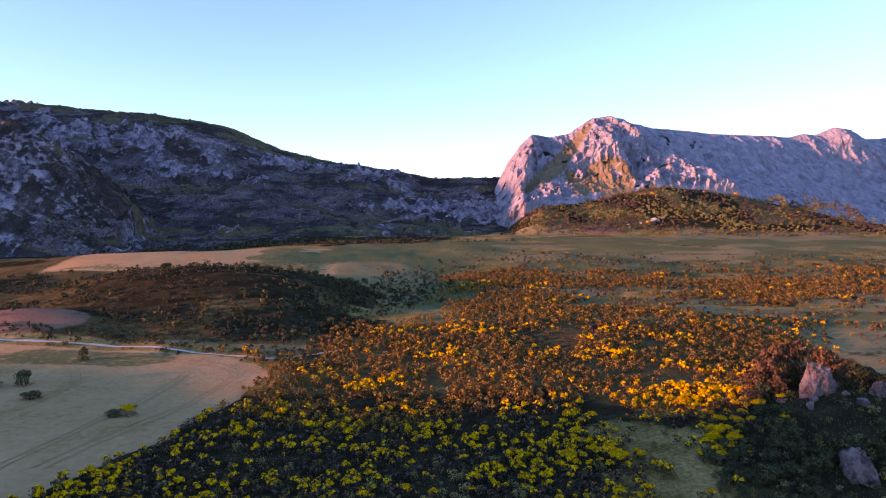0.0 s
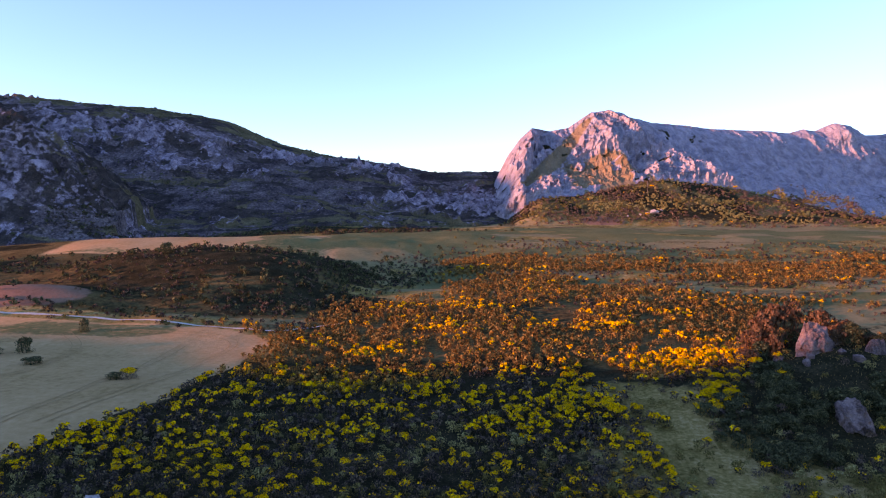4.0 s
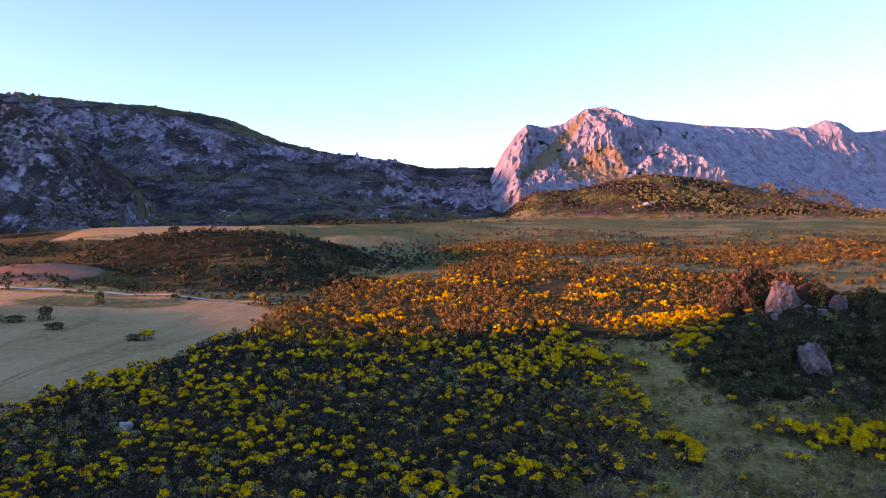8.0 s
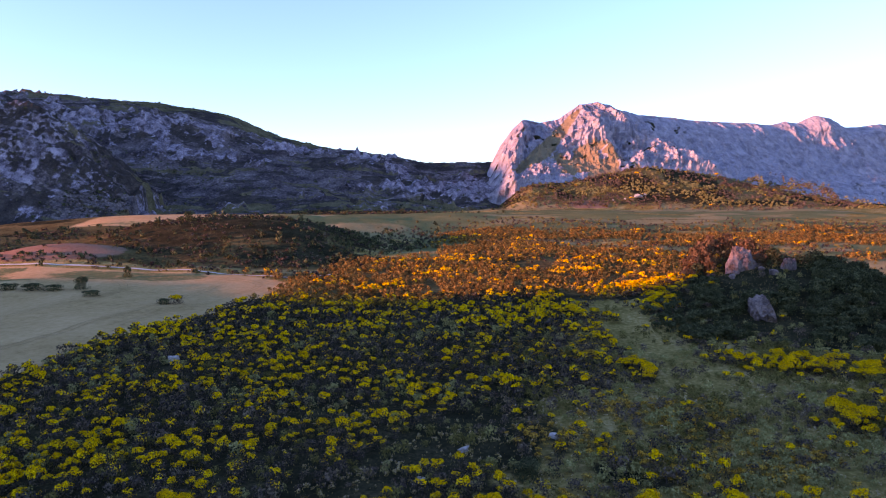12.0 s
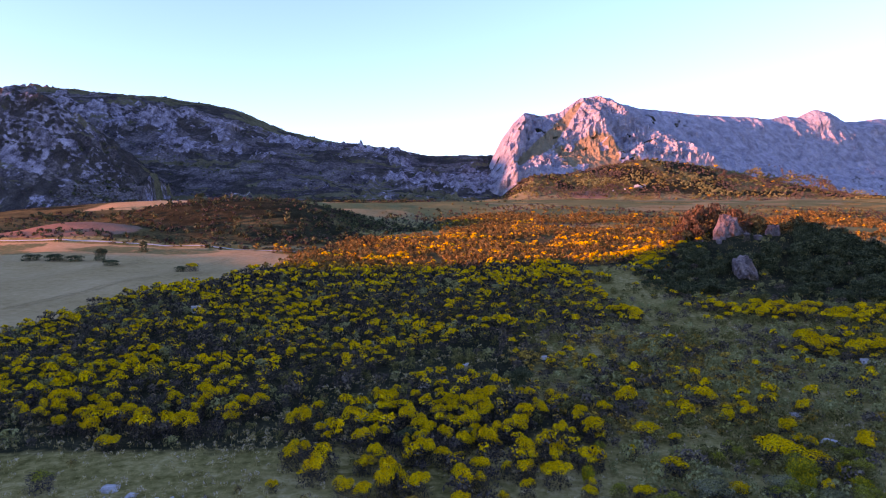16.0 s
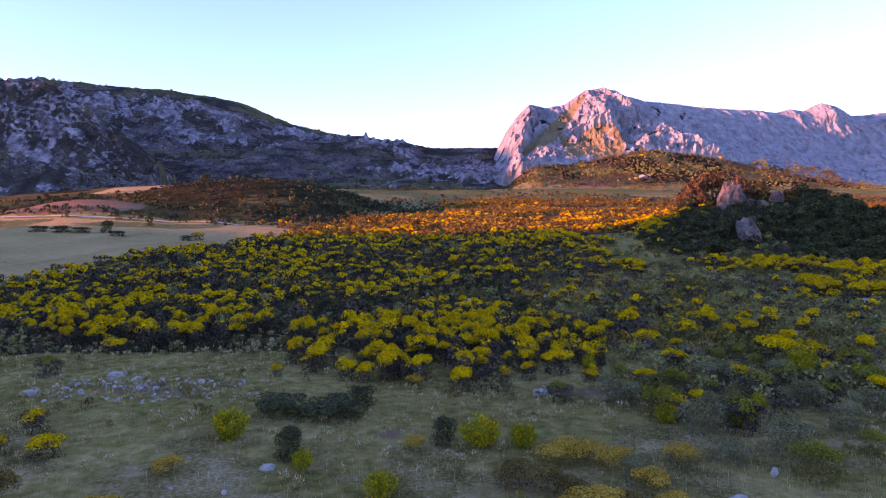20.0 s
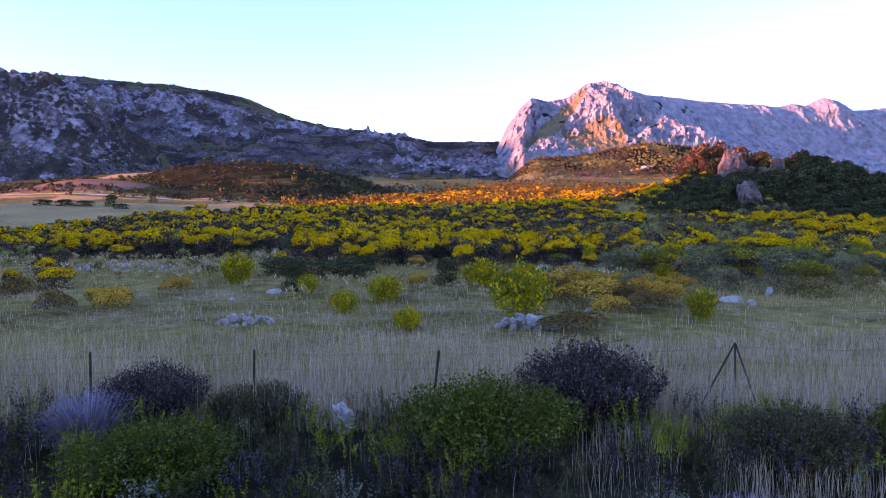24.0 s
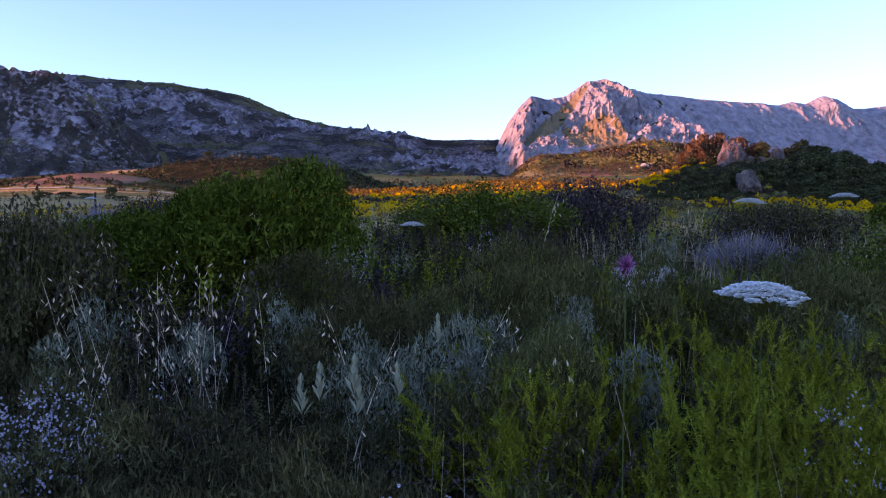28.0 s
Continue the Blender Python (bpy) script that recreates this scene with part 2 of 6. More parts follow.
def base_height(x, y):
    """The rolling ground without the two rock mountains."""
    x, y = np.asarray(x, float), np.asarray(y, float)
    z = np.interp(y, TABLE_Y, TABLE_Z)
    near = smooth(25, 90, y)
    z = z + 0.34 * lump(x * 0.1, y, 0, 6.5, 9, 4.0)
    # hillock with the boulders and the broom slope beside it
    z = z + 9.6 * lump(x, y, 70, 148, 27, 19, 2.4)
    z = z + 2.2 * lump(x, y, 25, 185, 55, 45)
    # dark hill behind the track, with the sown field on its back
    z = z + 10.0 * lump(x, y, -72, 268, 50, 30, 3.0)
    z = z + 2.5 * lump(x, y, -165, 275, 60, 40)
    z = z + 7.5 * lump(x, y, -130, 345, 90, 45)
    z = z - 4.0 * lump(x, y, -14, 285, 15, 60, 2.0, -0.35)
    # red ploughed mound at the track
    z = z + 6.0 * lump(x, y, -118, 226, 26, 13)
    # brown heath hill under the cliff
    z = z + np.interp(x, [48, 60, 71, 105, 150, 172, 213, 254, 300, 330, 370], [0, 11, 18, 20, 29, 33, 29, 22, 14, 7, 0]) * heath_rise(x, y) * smooth(900, 700, y)
    # far left ground falls a little
    z = z - 9.0 * smooth(-60, -200, x) * smooth(300, 420, y) * smooth(560, 450, y)
    z = z + (fbm(x / 60, y / 60, 3, 5) - 0.5) * 4.0 * near
    z = z + (fbm(x / 9, y / 9, 3, 8) - 0.5) * (0.35 + 0.5 * near)
    # ridges beyond the view on the left and behind, which keep the near ground and the far hill in shade
    q = y - 0.36 * x + (fbm(x / 30, y / 30, 2, 9) - 0.5) * 24
    z = z + np.interp(q, [-2000, 40, 60, 112, 120, 129, 160, 184, 215, 228, 246], [85, 74, 71, 61, 56, 49, 38.5, 33.5, 29.5, 25, 0]) * smooth(-150, -310, x) * smooth(-1500, -700, y)
    z = z + 156 * smooth(-430, -640, x) * (0.80 * smooth(120, 330, y + 0.2 * (x + 600)) + 0.20 * smooth(375, 435, y)) * smooth(900, 600, y)
    return z


def rock_amount(x, y):
    """How bare and craggy the left hill is: two broken bands of limestone."""
    n = fbm(x / 55, y / 40, 3, 31)
    u = (np.asarray(y, float) - 440) / 320
    band = np.exp(-((u - 0.62 - 0.12 * (n - 0.5) - 0.00045 * (x + 260)) / 0.13) ** 2) * smooth(40, -120, x)
    low = np.exp(-((u - 0.40) / 0.16) ** 2) * smooth(-110, -20, x) * 1.0
    west = smooth(-330, -400, x) * smooth(0.15, 0.5, u)
    foot = np.exp(-((u - 0.08) / 0.10) ** 2) * smooth(-120, -260, x)
    crag = crag_amount(x, y) * smooth(0.38, 0.58, fbm(x / 9, y / 9, 3, 59) + 0.04)
    spot = smooth(0.60, 0.72, fbm(x / 14, y / 14, 3, 77)) * 0.8
    fine = fbm(x / 12, y / 16, 4, 33, True)
    cap = 1 - smooth(0.84, 0.93, u) * smooth(-440, -400, x)
    return crag * 0.38 + (1 - crag) * cap * np.clip(band * 1.1 + low * 0.8 + west * 0.4 + foot * 0.45 + spot * 0.55, 0, 1) * smooth(0.34, 0.62, n + 0.1) * smooth(0.35, 0.65, fine) * 0.85


def crag_amount(x, y):
    """The bare crag that stands forward at the western end of the hill."""
    return smooth(-214, -250, x + 0.25 * (y - 490) + 20 * (fbm(x / 25, y / 25, 2, 53) - 0.5)) * smooth(455, 478, y + 12 * (fbm(x / 12, y / 12, 2, 54) - 0.5)) * smooth(580, 540, y)


def crag_height(x, y):
    top = np.interp(x, [-420, -340, -305, -285, -268, -250, -230, -205], [112, 101, 94, 91, 85, 72, 55, 34])
    s = np.clip((y - 418) / 77, 0, 1)
    z = 4 + (top - 4) * (0.7 * s + 0.3 * s * s * (3 - 2 * s)) - np.clip(y - 495, 0, 500) * 0.25
    saw = np.mod(y / 17 + x / 60 + 2.0 * fbm(x / 25, y / 25, 3, 58), 1.0)
    return z + ((fbm(x / 9, y / 10, 5, 57, True) - 0.5) * 10 + smooth(0, 0.25, saw) * (1 - saw) * 7) * smooth(0.5, 0.75, s)


def hill_height(x, y):
    """The long hill on the left and the pass."""
    x, y = np.asarray(x, float), np.asarray(y, float)
    foot = 440 + 60 * smooth(-150, 60, x)
    crest = 780 - 80 * smooth(-220, 60, x)
    u = (y - foot) / (crest - foot)
    b = np.interp(foot, TABLE_Y, TABLE_Z) - 9.0 * smooth(-60, -200, x)
    up = np.clip(u, -0.3, 1)
    shape = up - 0.10 * np.sin(2 * np.pi * np.clip(u, 0, 1))
    z = b + (ridge_top(x) - b) * shape - np.clip(u - 1, 0, 5) * 120 - np.clip(u - 0.93, 0, 0.07) * 60
    z = np.where(u < 0, b + u * 90 - 2, z)
    r = rock_amount(x, y)
    z = z + (fbm(x / 70, y / 70, 4, 40) - 0.5) * 16 * smooth(0, 0.3, u) * smooth(1.05, 0.8, u)
    calm = np.where(x < -400, 1.0, smooth(0.93, 0.72, u))
    z = z + calm * r * ((fbm(x / 11, y / 18, 5, 44, True) - 0.45) * 20)
    ledge = np.mod(u * 15 + x / 90 + 2.2 * fbm(x / 30, y / 30, 3, 49), 1.0)
    z = z + calm * r * smooth(0, 0.25, ledge) * (1 - ledge) * 8
    z = z + (fbm(x / 6, y / 6, 3, 47) - 0.5) * 2.2 * smooth(0, 0.2, u)
    return np.where(x < -200, np.maximum(z, crag_height(x, y)), z)


def cliff_top(x):
    """Skyline of the limestone mountain."""
    return np.interp(x, [36, 42, 48, 59, 70, 81, 101, 115, 134, 150, 165, 203, 241, 272, 320, 372, 390, 412, 425, 458, 470, 480, 500, 540, 900],
                     [40, 46, 54, 78, 93, 103, 102, 105, 118, 120.5, 119, 115, 114, 112, 113.5, 114, 119, 117, 126, 127, 122, 117, 118, 124, 140])


def cliff_crest_y(x):
    return np.interp(x, [36, 60, 81, 150, 203, 272, 390, 457, 540, 900], [636, 632, 638, 658, 690, 715, 775, 803, 840, 960])


def cliff_foot_y(x):
    return np.interp(x, [36, 60, 90, 130, 200, 300, 450, 900], [546, 518, 530, 552, 572, 600, 660, 800])

# ---------------------------------------------------------------- land
def sheet(name, X, Y, Z, mat, masks=(), soft=True):
    """A grid mesh from three arrays of one shape, with mask attributes."""
    rows, cols = X.shape
    me = bpy.data.meshes.new(name)
    idx = np.arange(rows * cols).reshape(rows, cols)
    quads = np.stack([idx[:-1, :-1], idx[:-1, 1:], idx[1:, 1:], idx[1:, :-1]], -1).reshape(-1, 4)
    me.vertices.add(rows * cols)
    me.vertices.foreach_set("co", np.stack([X, Y, Z], -1).astype(np.float32).ravel())
    me.loops.add(quads.size)
    me.loops.foreach_set("vertex_index", quads.astype(np.int32).ravel())
    me.polygons.add(len(quads))
    me.polygons.foreach_set("loop_start", (np.arange(len(quads)) * 4).astype(np.int32))
    me.update(calc_edges=True)
    me.polygons.foreach_set("use_smooth", np.full(len(quads), soft))
    for key, values in masks:
        me.attributes.new(key, "FLOAT", "POINT").data.foreach_set("value", np.asarray(values, np.float32).ravel())
    me.materials.append(mat)
    return new(name, me)


def steps(start, stop, near, growth):
    out, s = [start], near
    while out[-1] < stop:
        out.append(out[-1] + s)
        s *= growth
    return np.array(out)


def field_edge(y):
    return np.interp(y, [60, 90, 101, 132, 150, 175, 188, 197, 204, 210], [-70, -66, -63, -57, -47, -40, -38, -41, -52, -70])


def wheat_mask(x, y):
    inside = smooth(1.5, -1.5, x - field_edge(y) + (fbm(x / 8, y / 8, 2, 3) - 0.5) * 4) * smooth(208, 204, y + 0.05 * (x + 60)) * smooth(60, 75, y)
    wob = (fbm(x / 30, y / 30, 2, 6) - 0.5) * 24
    upper = smooth(296, 304, y - 0.10 * (x + 130) + wob) * smooth(395, 385, y + 0.25 * (x + 100) + wob) * smooth(-25, -60, x + wob) * smooth(-164, -148, x)
    far = smooth(345, 385, y + wob) * smooth(450, 430, y + wob) * smooth(-70, -40, x) * smooth(75, 20, x + wob) * 0.45
    return np.clip(inside + upper + far, 0, 1)


def soil_mask(x, y):
    return np.clip(0.72 * (lump(x, y, -15, 41, 8, 3.5) + lump(x, y, 8, 40, 4, 2.5) + lump(x, y, -4, 33, 4, 2) + lump(x, y, 12, 26, 4, 1.6)) * smooth(0.35, 0.6, fbm(x / 2, y / 2, 3, 23)) + lump(x, y, -120, 224, 24, 11, 6) * 1.3 + 0.9 * lump(x, y, 110, 490, 17, 8, 4), 0, 1)


def track_y(x):
    return 209 - 0.10 * (x + 90) + 2.0 * np.sin(x / 17) + 12 * smooth(-45, -15, x)


def track_mask(x, y):
    return smooth(1.7, 1.2, np.abs(y - track_y(x))) * smooth(-22, -30, x)


def scrub_shade_mask(x, y):
    # the low hill's east end is darkened more, painting its shade into the colour
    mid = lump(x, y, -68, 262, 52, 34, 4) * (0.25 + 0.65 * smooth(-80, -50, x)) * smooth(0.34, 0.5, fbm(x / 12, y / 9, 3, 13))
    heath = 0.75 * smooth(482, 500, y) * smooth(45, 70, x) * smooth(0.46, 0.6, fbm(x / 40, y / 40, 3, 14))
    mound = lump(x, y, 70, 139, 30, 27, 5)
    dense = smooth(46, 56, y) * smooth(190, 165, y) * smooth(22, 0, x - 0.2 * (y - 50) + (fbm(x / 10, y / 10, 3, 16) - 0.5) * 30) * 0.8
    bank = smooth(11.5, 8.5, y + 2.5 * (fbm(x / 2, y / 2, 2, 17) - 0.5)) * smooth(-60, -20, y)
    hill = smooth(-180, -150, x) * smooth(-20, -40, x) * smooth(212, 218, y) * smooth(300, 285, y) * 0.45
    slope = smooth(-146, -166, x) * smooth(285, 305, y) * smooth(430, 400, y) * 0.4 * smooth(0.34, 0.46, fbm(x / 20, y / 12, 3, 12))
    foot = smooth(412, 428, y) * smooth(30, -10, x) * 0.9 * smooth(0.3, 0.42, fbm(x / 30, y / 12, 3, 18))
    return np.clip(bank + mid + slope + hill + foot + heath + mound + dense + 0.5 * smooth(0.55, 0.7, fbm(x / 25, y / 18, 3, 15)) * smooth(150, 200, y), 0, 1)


def rust_mask(x, y):
    # ground under the sunlit broom, its rust tint painting in the low sun
    broom = smooth(150, 170, y) * smooth(245, 225, y) * smooth(-40, -28, x) * smooth(115, 85, x) * 0.95
    heath = smooth(478, 494, y) * smooth(45, 70, x) * 0.55
    west = smooth(-200, -170, x) * smooth(-22, -40, x) * smooth(212, 218, y) * smooth(308, 298, y)
    west = np.maximum(west, smooth(-146, -166, x) * smooth(290, 305, y) * smooth(430, 400, y))
    heath = np.maximum(heath, west)
    return np.clip(np.maximum(broom, heath) + 0.5 * smooth(0.5, 0.62, fbm(x / 40, y / 16, 3, 26)) * smooth(220, 250, y) * smooth(470, 440, y) * smooth(-10, 20, x), 0, 1)


def green_mask(x, y):
    return np.clip(0.75 * smooth(330, 350, y) * smooth(440, 420, y) * smooth(-70, -40, x) * smooth(50, 20, x) + 0.9 * smooth(0.44, 0.56, fbm(x / 45, y / 18, 3, 27)) * smooth(215, 250, y) * smooth(470, 455, y) * smooth(-20, 0, x) + 0.7 * smooth(0.55, 0.65, fbm(x / 35, y / 25, 3, 28)) * wheat_mask(x, y), 0, 1) * 0.85


def dry_mask(x, y):
    return np.clip(smooth(150, 210, y) * (0.0 + 0.85 * smooth(0.42, 0.56, fbm(x / 60, y / 25, 3, 21))) + 0.4 * smooth(0.5, 0.65, fbm(x / 5, y / 4, 3, 22)) * smooth(45, 25, y), 0, 1)


def pale_mask(x, y):
    return smooth(8.5, 11, y) * smooth(40, 30, y) * (0.30 + 0.6 * smooth(0.3, 0.7, fbm(x / 5, y / 3, 4, 29)))


gx = np.unique(np.concatenate([-steps(0, 4200, 0.35, 1.032)[::-1], steps(0, 4200, 0.35, 1.032)]))
gy = np.unique(np.concatenate([-steps(0, 4200, 0.4, 1.08)[::-1], steps(0, 480, 0.3, 1.0095), steps(482, 4800, 4.5, 1.05)]))
GX, GY = np.meshgrid(gx, gy)
ground = sheet("ground", GX, GY, base_height(GX, GY), ground_mat, [("wheat", wheat_mask(GX, GY)), ("soil", soil_mask(GX, GY)), ("rust", rust_mask(GX, GY)), ("green", green_mask(GX, GY)), ("scrub", scrub_shade_mask(GX, GY)), ("dry", dry_mask(GX, GY)), ("pale", pale_mask(GX, GY))])
tagged(ground, "rolling meadow ground with wheat fields, scrub and a dirt track", "ground", kind="structure")

hx, hy = np.meshgrid(np.concatenate([np.arange(-1100, -470, 12.0), np.arange(-470, 116, 1.9)]), np.concatenate([np.arange(415, 830, 1.9), np.arange(832, 1000, 12.0)]))
def turf_mask(x, y):
    """Grassy parts of the long hill: its smooth back, the foot and the pass."""
    u = (y - 440) / 320
    back = 0.8 * smooth(0.80, 0.90, u) * smooth(-440, -400, x)
    foot = smooth(0.5, 0.2, u) * smooth(-230, -120, x) * smooth(0.42, 0.55, fbm(x / 40, y / 18, 3, 51))
    streak = smooth(0.54, 0.64, fbm(x / 60, y / 9, 3, 52)) * 0.6
    return np.clip(back + foot + streak, 0, 1)


def heath_shade(x, y):
    """Low dark heath at the foot and western end, the west's shade painted in."""
    west = smooth(-190, -230, x + 40 * (fbm(x / 30, y / 30, 2, 48) - 0.5)) * smooth(600, 550, y)
    return np.clip(west * (0.35 + 0.65 * smooth(0.38, 0.52, fbm(x / 18, y / 10, 3, 46))) + 0.7 * smooth(0.52, 0.6, fbm(x / 26, y / 10, 3, 45)), 0, 1)


hill = sheet("hillside", hx, hy, hill_height(hx, hy), hill_mat, [("turf", turf_mask(hx, hy)), ("heath", heath_shade(hx, hy)), ("rock", np.clip(rock_amount(hx, hy) * 1.25, 0, 1))], soft=False)
tagged(hill, "long dark scrubby hillside with pale limestone outcrops", "hill", kind="structure")


def cliff_points():
    xs = np.concatenate([np.arange(34, 330, 1.1), np.arange(330, 560, 2.0), np.arange(560, 900, 9.0)])
    v = np.concatenate([np.linspace(-0.12, 1.0, 230), np.linspace(1.02, 2.2, 24)])
    X, V = np.meshgrid(xs, v)
    yf, yc, top = cliff_foot_y(X), cliff_crest_y(X), cliff_top(X)
    zf = base_height(X, yf) - 1.0
    u = np.clip(V, -0.2, 1)
    lift = np.where(u > 0, 0.62 * np.abs(u) ** 0.8 + 0.38 * smooth(0.35, 1.0, u), u * 0.8)
    Y = yf + (yc - yf) * np.where(V > 0, np.abs(np.clip(V, 0, 9)) ** 1.05, V)
    Z = zf + (top - zf) * lift - np.clip(V - 1, 0, 9) ** 1.3 * 45
    west = smooth(235, 150, X + 60 * (u - 0.5))
    face = smooth(0, 0.12, u) * smooth(1.25, 0.95, V)
    warp = 1.2 * fbm(X / 40, V * 3, 3, 60)

    def rib(at, left, right):
        """A sharp rib: it rises over the left width and falls over the right one."""
        d = X + 7 * (fbm(V * 6, X * 0, 2, 64) - 0.5) + 3 * (fbm(X / 6, V * 14, 2, 65) - 0.5) - at
        return np.clip(np.where(d < 0, 1 + d / left, 1 - d / right), 0, 1)

    buttress = rib(50 + 31 * u, 30, 9) * 15 + rib(60 + 12 * u, 9, 9) * 5 * smooth(0.7, 0.3, u)
    wall = rib(155 - 20 * u, 24, 13) * 10 * smooth(0.1, 0.35, u) + rib(176 - 12 * u, 16, 10) * 5 * smooth(0.4, 0.7, u)
    slab_edge = rib(240 - 84 * u, 34, 22) * 13 + rib(282 - 30 * u, 22, 14) * 6 * np.exp(-((u - 0.45) / 0.2) ** 2)
    crown = (rib(432, 36, 26) * 17 + rib(392, 16, 9) * 7 + rib(520, 40, 30) * 14 + rib(345, 22, 14) * 6) * smooth(0.72, 0.86, u)
    notch = rib(44 + 54 * u, 8, 12) * 9 * smooth(0.25, 0.5, u)
    # the grassy ramp between the buttress and the main wall
    ramp_x = 34 + 104 * np.clip(u, 0, 1)
    ramp = np.exp(-((X - ramp_x) / (9 + 5 * (1 - u))) ** 2) * smooth(0.2, 0.4, u) * smooth(0.97, 0.85, u)
    apron = smooth(92, 108, X) * smooth(176, 150, X + 30 * u) * smooth(0.62, 0.42, u) * smooth(0.40, 0.52, fbm(X / 14, V * 7, 3, 74))
    ribs = fbm(X / 13 + 1.4 * V + warp, V * 2.2 + warp, 5, 61, True) ** 2 * 1.6 - 0.55
    crags = fbm(X / 6 + warp, V * 9 - warp, 4, 66, True) ** 2 * 1.5 - 0.55
    fine = fbm(X / 3.2 + 2.5 * V + warp, V * 14, 3, 67, True) - 0.5
    flutes = fbm(X / 5 - 6 * V + warp, V * 5, 4, 68, True) - 0.5
    rough = (1 - 0.75 * ramp) * (1 - 0.6 * apron)
    push = face * (buttress + wall + slab_edge + crown - notch + rough * (ribs * (2.6 + 4.6 * west) + crags * (2.5 + 3.2 * west) + flutes * (3.6 + 1.2 * west) + fine * (2.4 + 1.6 * west)))
    Y = Y - push * 0.8
    Z = Z + push * 0.45 * smooth(0.95, 0.6, u) + face * (fbm(X / 5, V * 20, 3, 71) - 0.5) * 2.0 * smooth(1.02, 0.95, V)
    grass = np.clip(ramp * 1.15 + apron * 0.9 + 0.35 * smooth(0.25, 0.0, u) * smooth(100, 160, X), 0, 1)
    scrub = np.clip(smooth(0.60, 0.70, fbm(X / 16, V * 8, 3, 75)) * smooth(0.55, 0.25, u) * smooth(250, 320, X) * 0.45 + smooth(0.70, 0.76, fbm(X / 9, V * 11, 3, 76)) * 0.6 * smooth(0.9, 0.8, u) * smooth(300, 220, X), 0, 1)
    return X, Y, Z, grass, scrub


CX, CY, CZ, cg, cs = cliff_points()
cliff = sheet("limestone_mountain", CX, CY, CZ, cliff_mat, [("grass", cg), ("scrub", cs)], soft=False)
tagged(cliff, "pale limestone mountain with a craggy cliff and grassy ramp", "mountain", kind="structure")


def tramline(points, width):
    """A strip of trodden crop that follows a curve over the field."""
    p = np.array(points, float)
    t = np.linspace(0, len(p) - 1, 90)
    x, y = np.interp(t, np.arange(len(p)), p[:, 0]), np.interp(t, np.arange(len(p)), p[:, 1])
    for _ in range(3):
        x[6:-6], y[6:-6] = np.convolve(x, np.ones(13) / 13, "valid"), np.convolve(y, np.ones(13) / 13, "valid")
    d = np.stack([np.gradient(x), np.gradient(y)], 1)
    d /= np.linalg.norm(d, axis=1)[:, None]
    side = np.stack([-d[:, 1], d[:, 0]], 1) * (width / 2 * (0.7 + 0.6 * fbm(t, t * 0, 2, 55)))[:, None]
    X, Y = np.stack([x - side[:, 0], x + side[:, 0]], 1), np.stack([y - side[:, 1], y + side[:, 1]], 1)
    return tagged(sheet("tramline", X, Y, base_height(X, Y) + 0.10, tram_mat), "dark wheel line trodden through the wheat", "wheel track", kind="structure")


def track_strip():
    x = np.arange(-170, -24, 1.2)
    y = track_y(x)
    w = 0.45 + 0.3 * (fbm(x / 6, x * 0, 2, 56) - 0.5)
    X, Y = np.stack([x, x], 1), np.stack([y - w, y + w], 1)
    return tagged(sheet("track", X, Y, base_height(X, Y) + 0.14, track_mat), "pale dirt track beside the wheat field", "track", kind="structure")


track_mat = material("pale_dirt", TRACK, 0.5, bump=0.04)
track_strip()
tram_mat = material("trodden_wheat", [(0.3, (0.30, 0.185, 0.08)), (0.7, (0.46, 0.28, 0.13))], 0.4)
for line in ([(-62, 140), (-54, 160), (-47, 180), (-46, 192), (-53, 198), (-80, 200)], [(-60, 140), (-52, 160), (-45.5, 180), (-44.5, 193), (-52, 200), (-80, 202)], [(-75, 120), (-66, 145), (-60, 175), (-58, 190)], [(-73.5, 120), (-64.5, 145), (-58.5, 175), (-56.5, 190)],
             [(-100, 130), (-88, 150), (-80, 168), (-79, 186), (-88, 196)], [(-98.5, 130), (-86.5, 150), (-78.5, 168), (-77.5, 187), (-87, 198)], [(-76, 96), (-80, 120), (-92, 142), (-110, 160)], [(-74.5, 96), (-78.5, 121), (-91, 143.5), (-109, 161.5)]):
    tramline(line, 0.19)

# ---------------------------------------------------------------- plants
rng = np.random.default_rng(4)


def ground_z(x, y):
    return np.maximum(base_height(x, y), hill_height(x, y))


def leaf_tris(points, size, r, stretch=1.6, up=0.0, flat=1.0):
    """One small triangle of random turn at each point."""
    n = len(points)
    a = r.normal(size=(n, 3))
    a[:, 2] += up * 2
    a[:, 2] *= flat
    a /= np.linalg.norm(a, axis=1)[:, None]
    side = r.normal(size=(n, 3))
    side[:, :2] *= flat
    b = np.cross(a, side)
    b /= np.linalg.norm(b, axis=1)[:, None]
    s = (size * (0.6 + 0.8 * r.random(n)))[:, None] if np.ndim(size) == 0 else size[:, None]
    v = np.stack([points - b * s * 0.5, points + b * s * 0.5, points + a * s * stretch], 1)
    return v.reshape(-1, 3)


def dome_points(n, r, w, h, inner=0.45):
    d = r.normal(size=(n, 3))
    d[:, 2] = np.abs(d[:, 2])
    d /= np.linalg.norm(d, axis=1)[:, None]
    k = (inner + (1 - inner) * r.random(n) ** 0.5)[:, None]
    bumps = 0.8 + 0.35 * np.sin(d[:, :1] * 7 + r.random() * 6) * np.sin(d[:, 1:2] * 6 + r.random() * 6)
    return d * k * bumps * np.array([w / 2, w / 2, h])


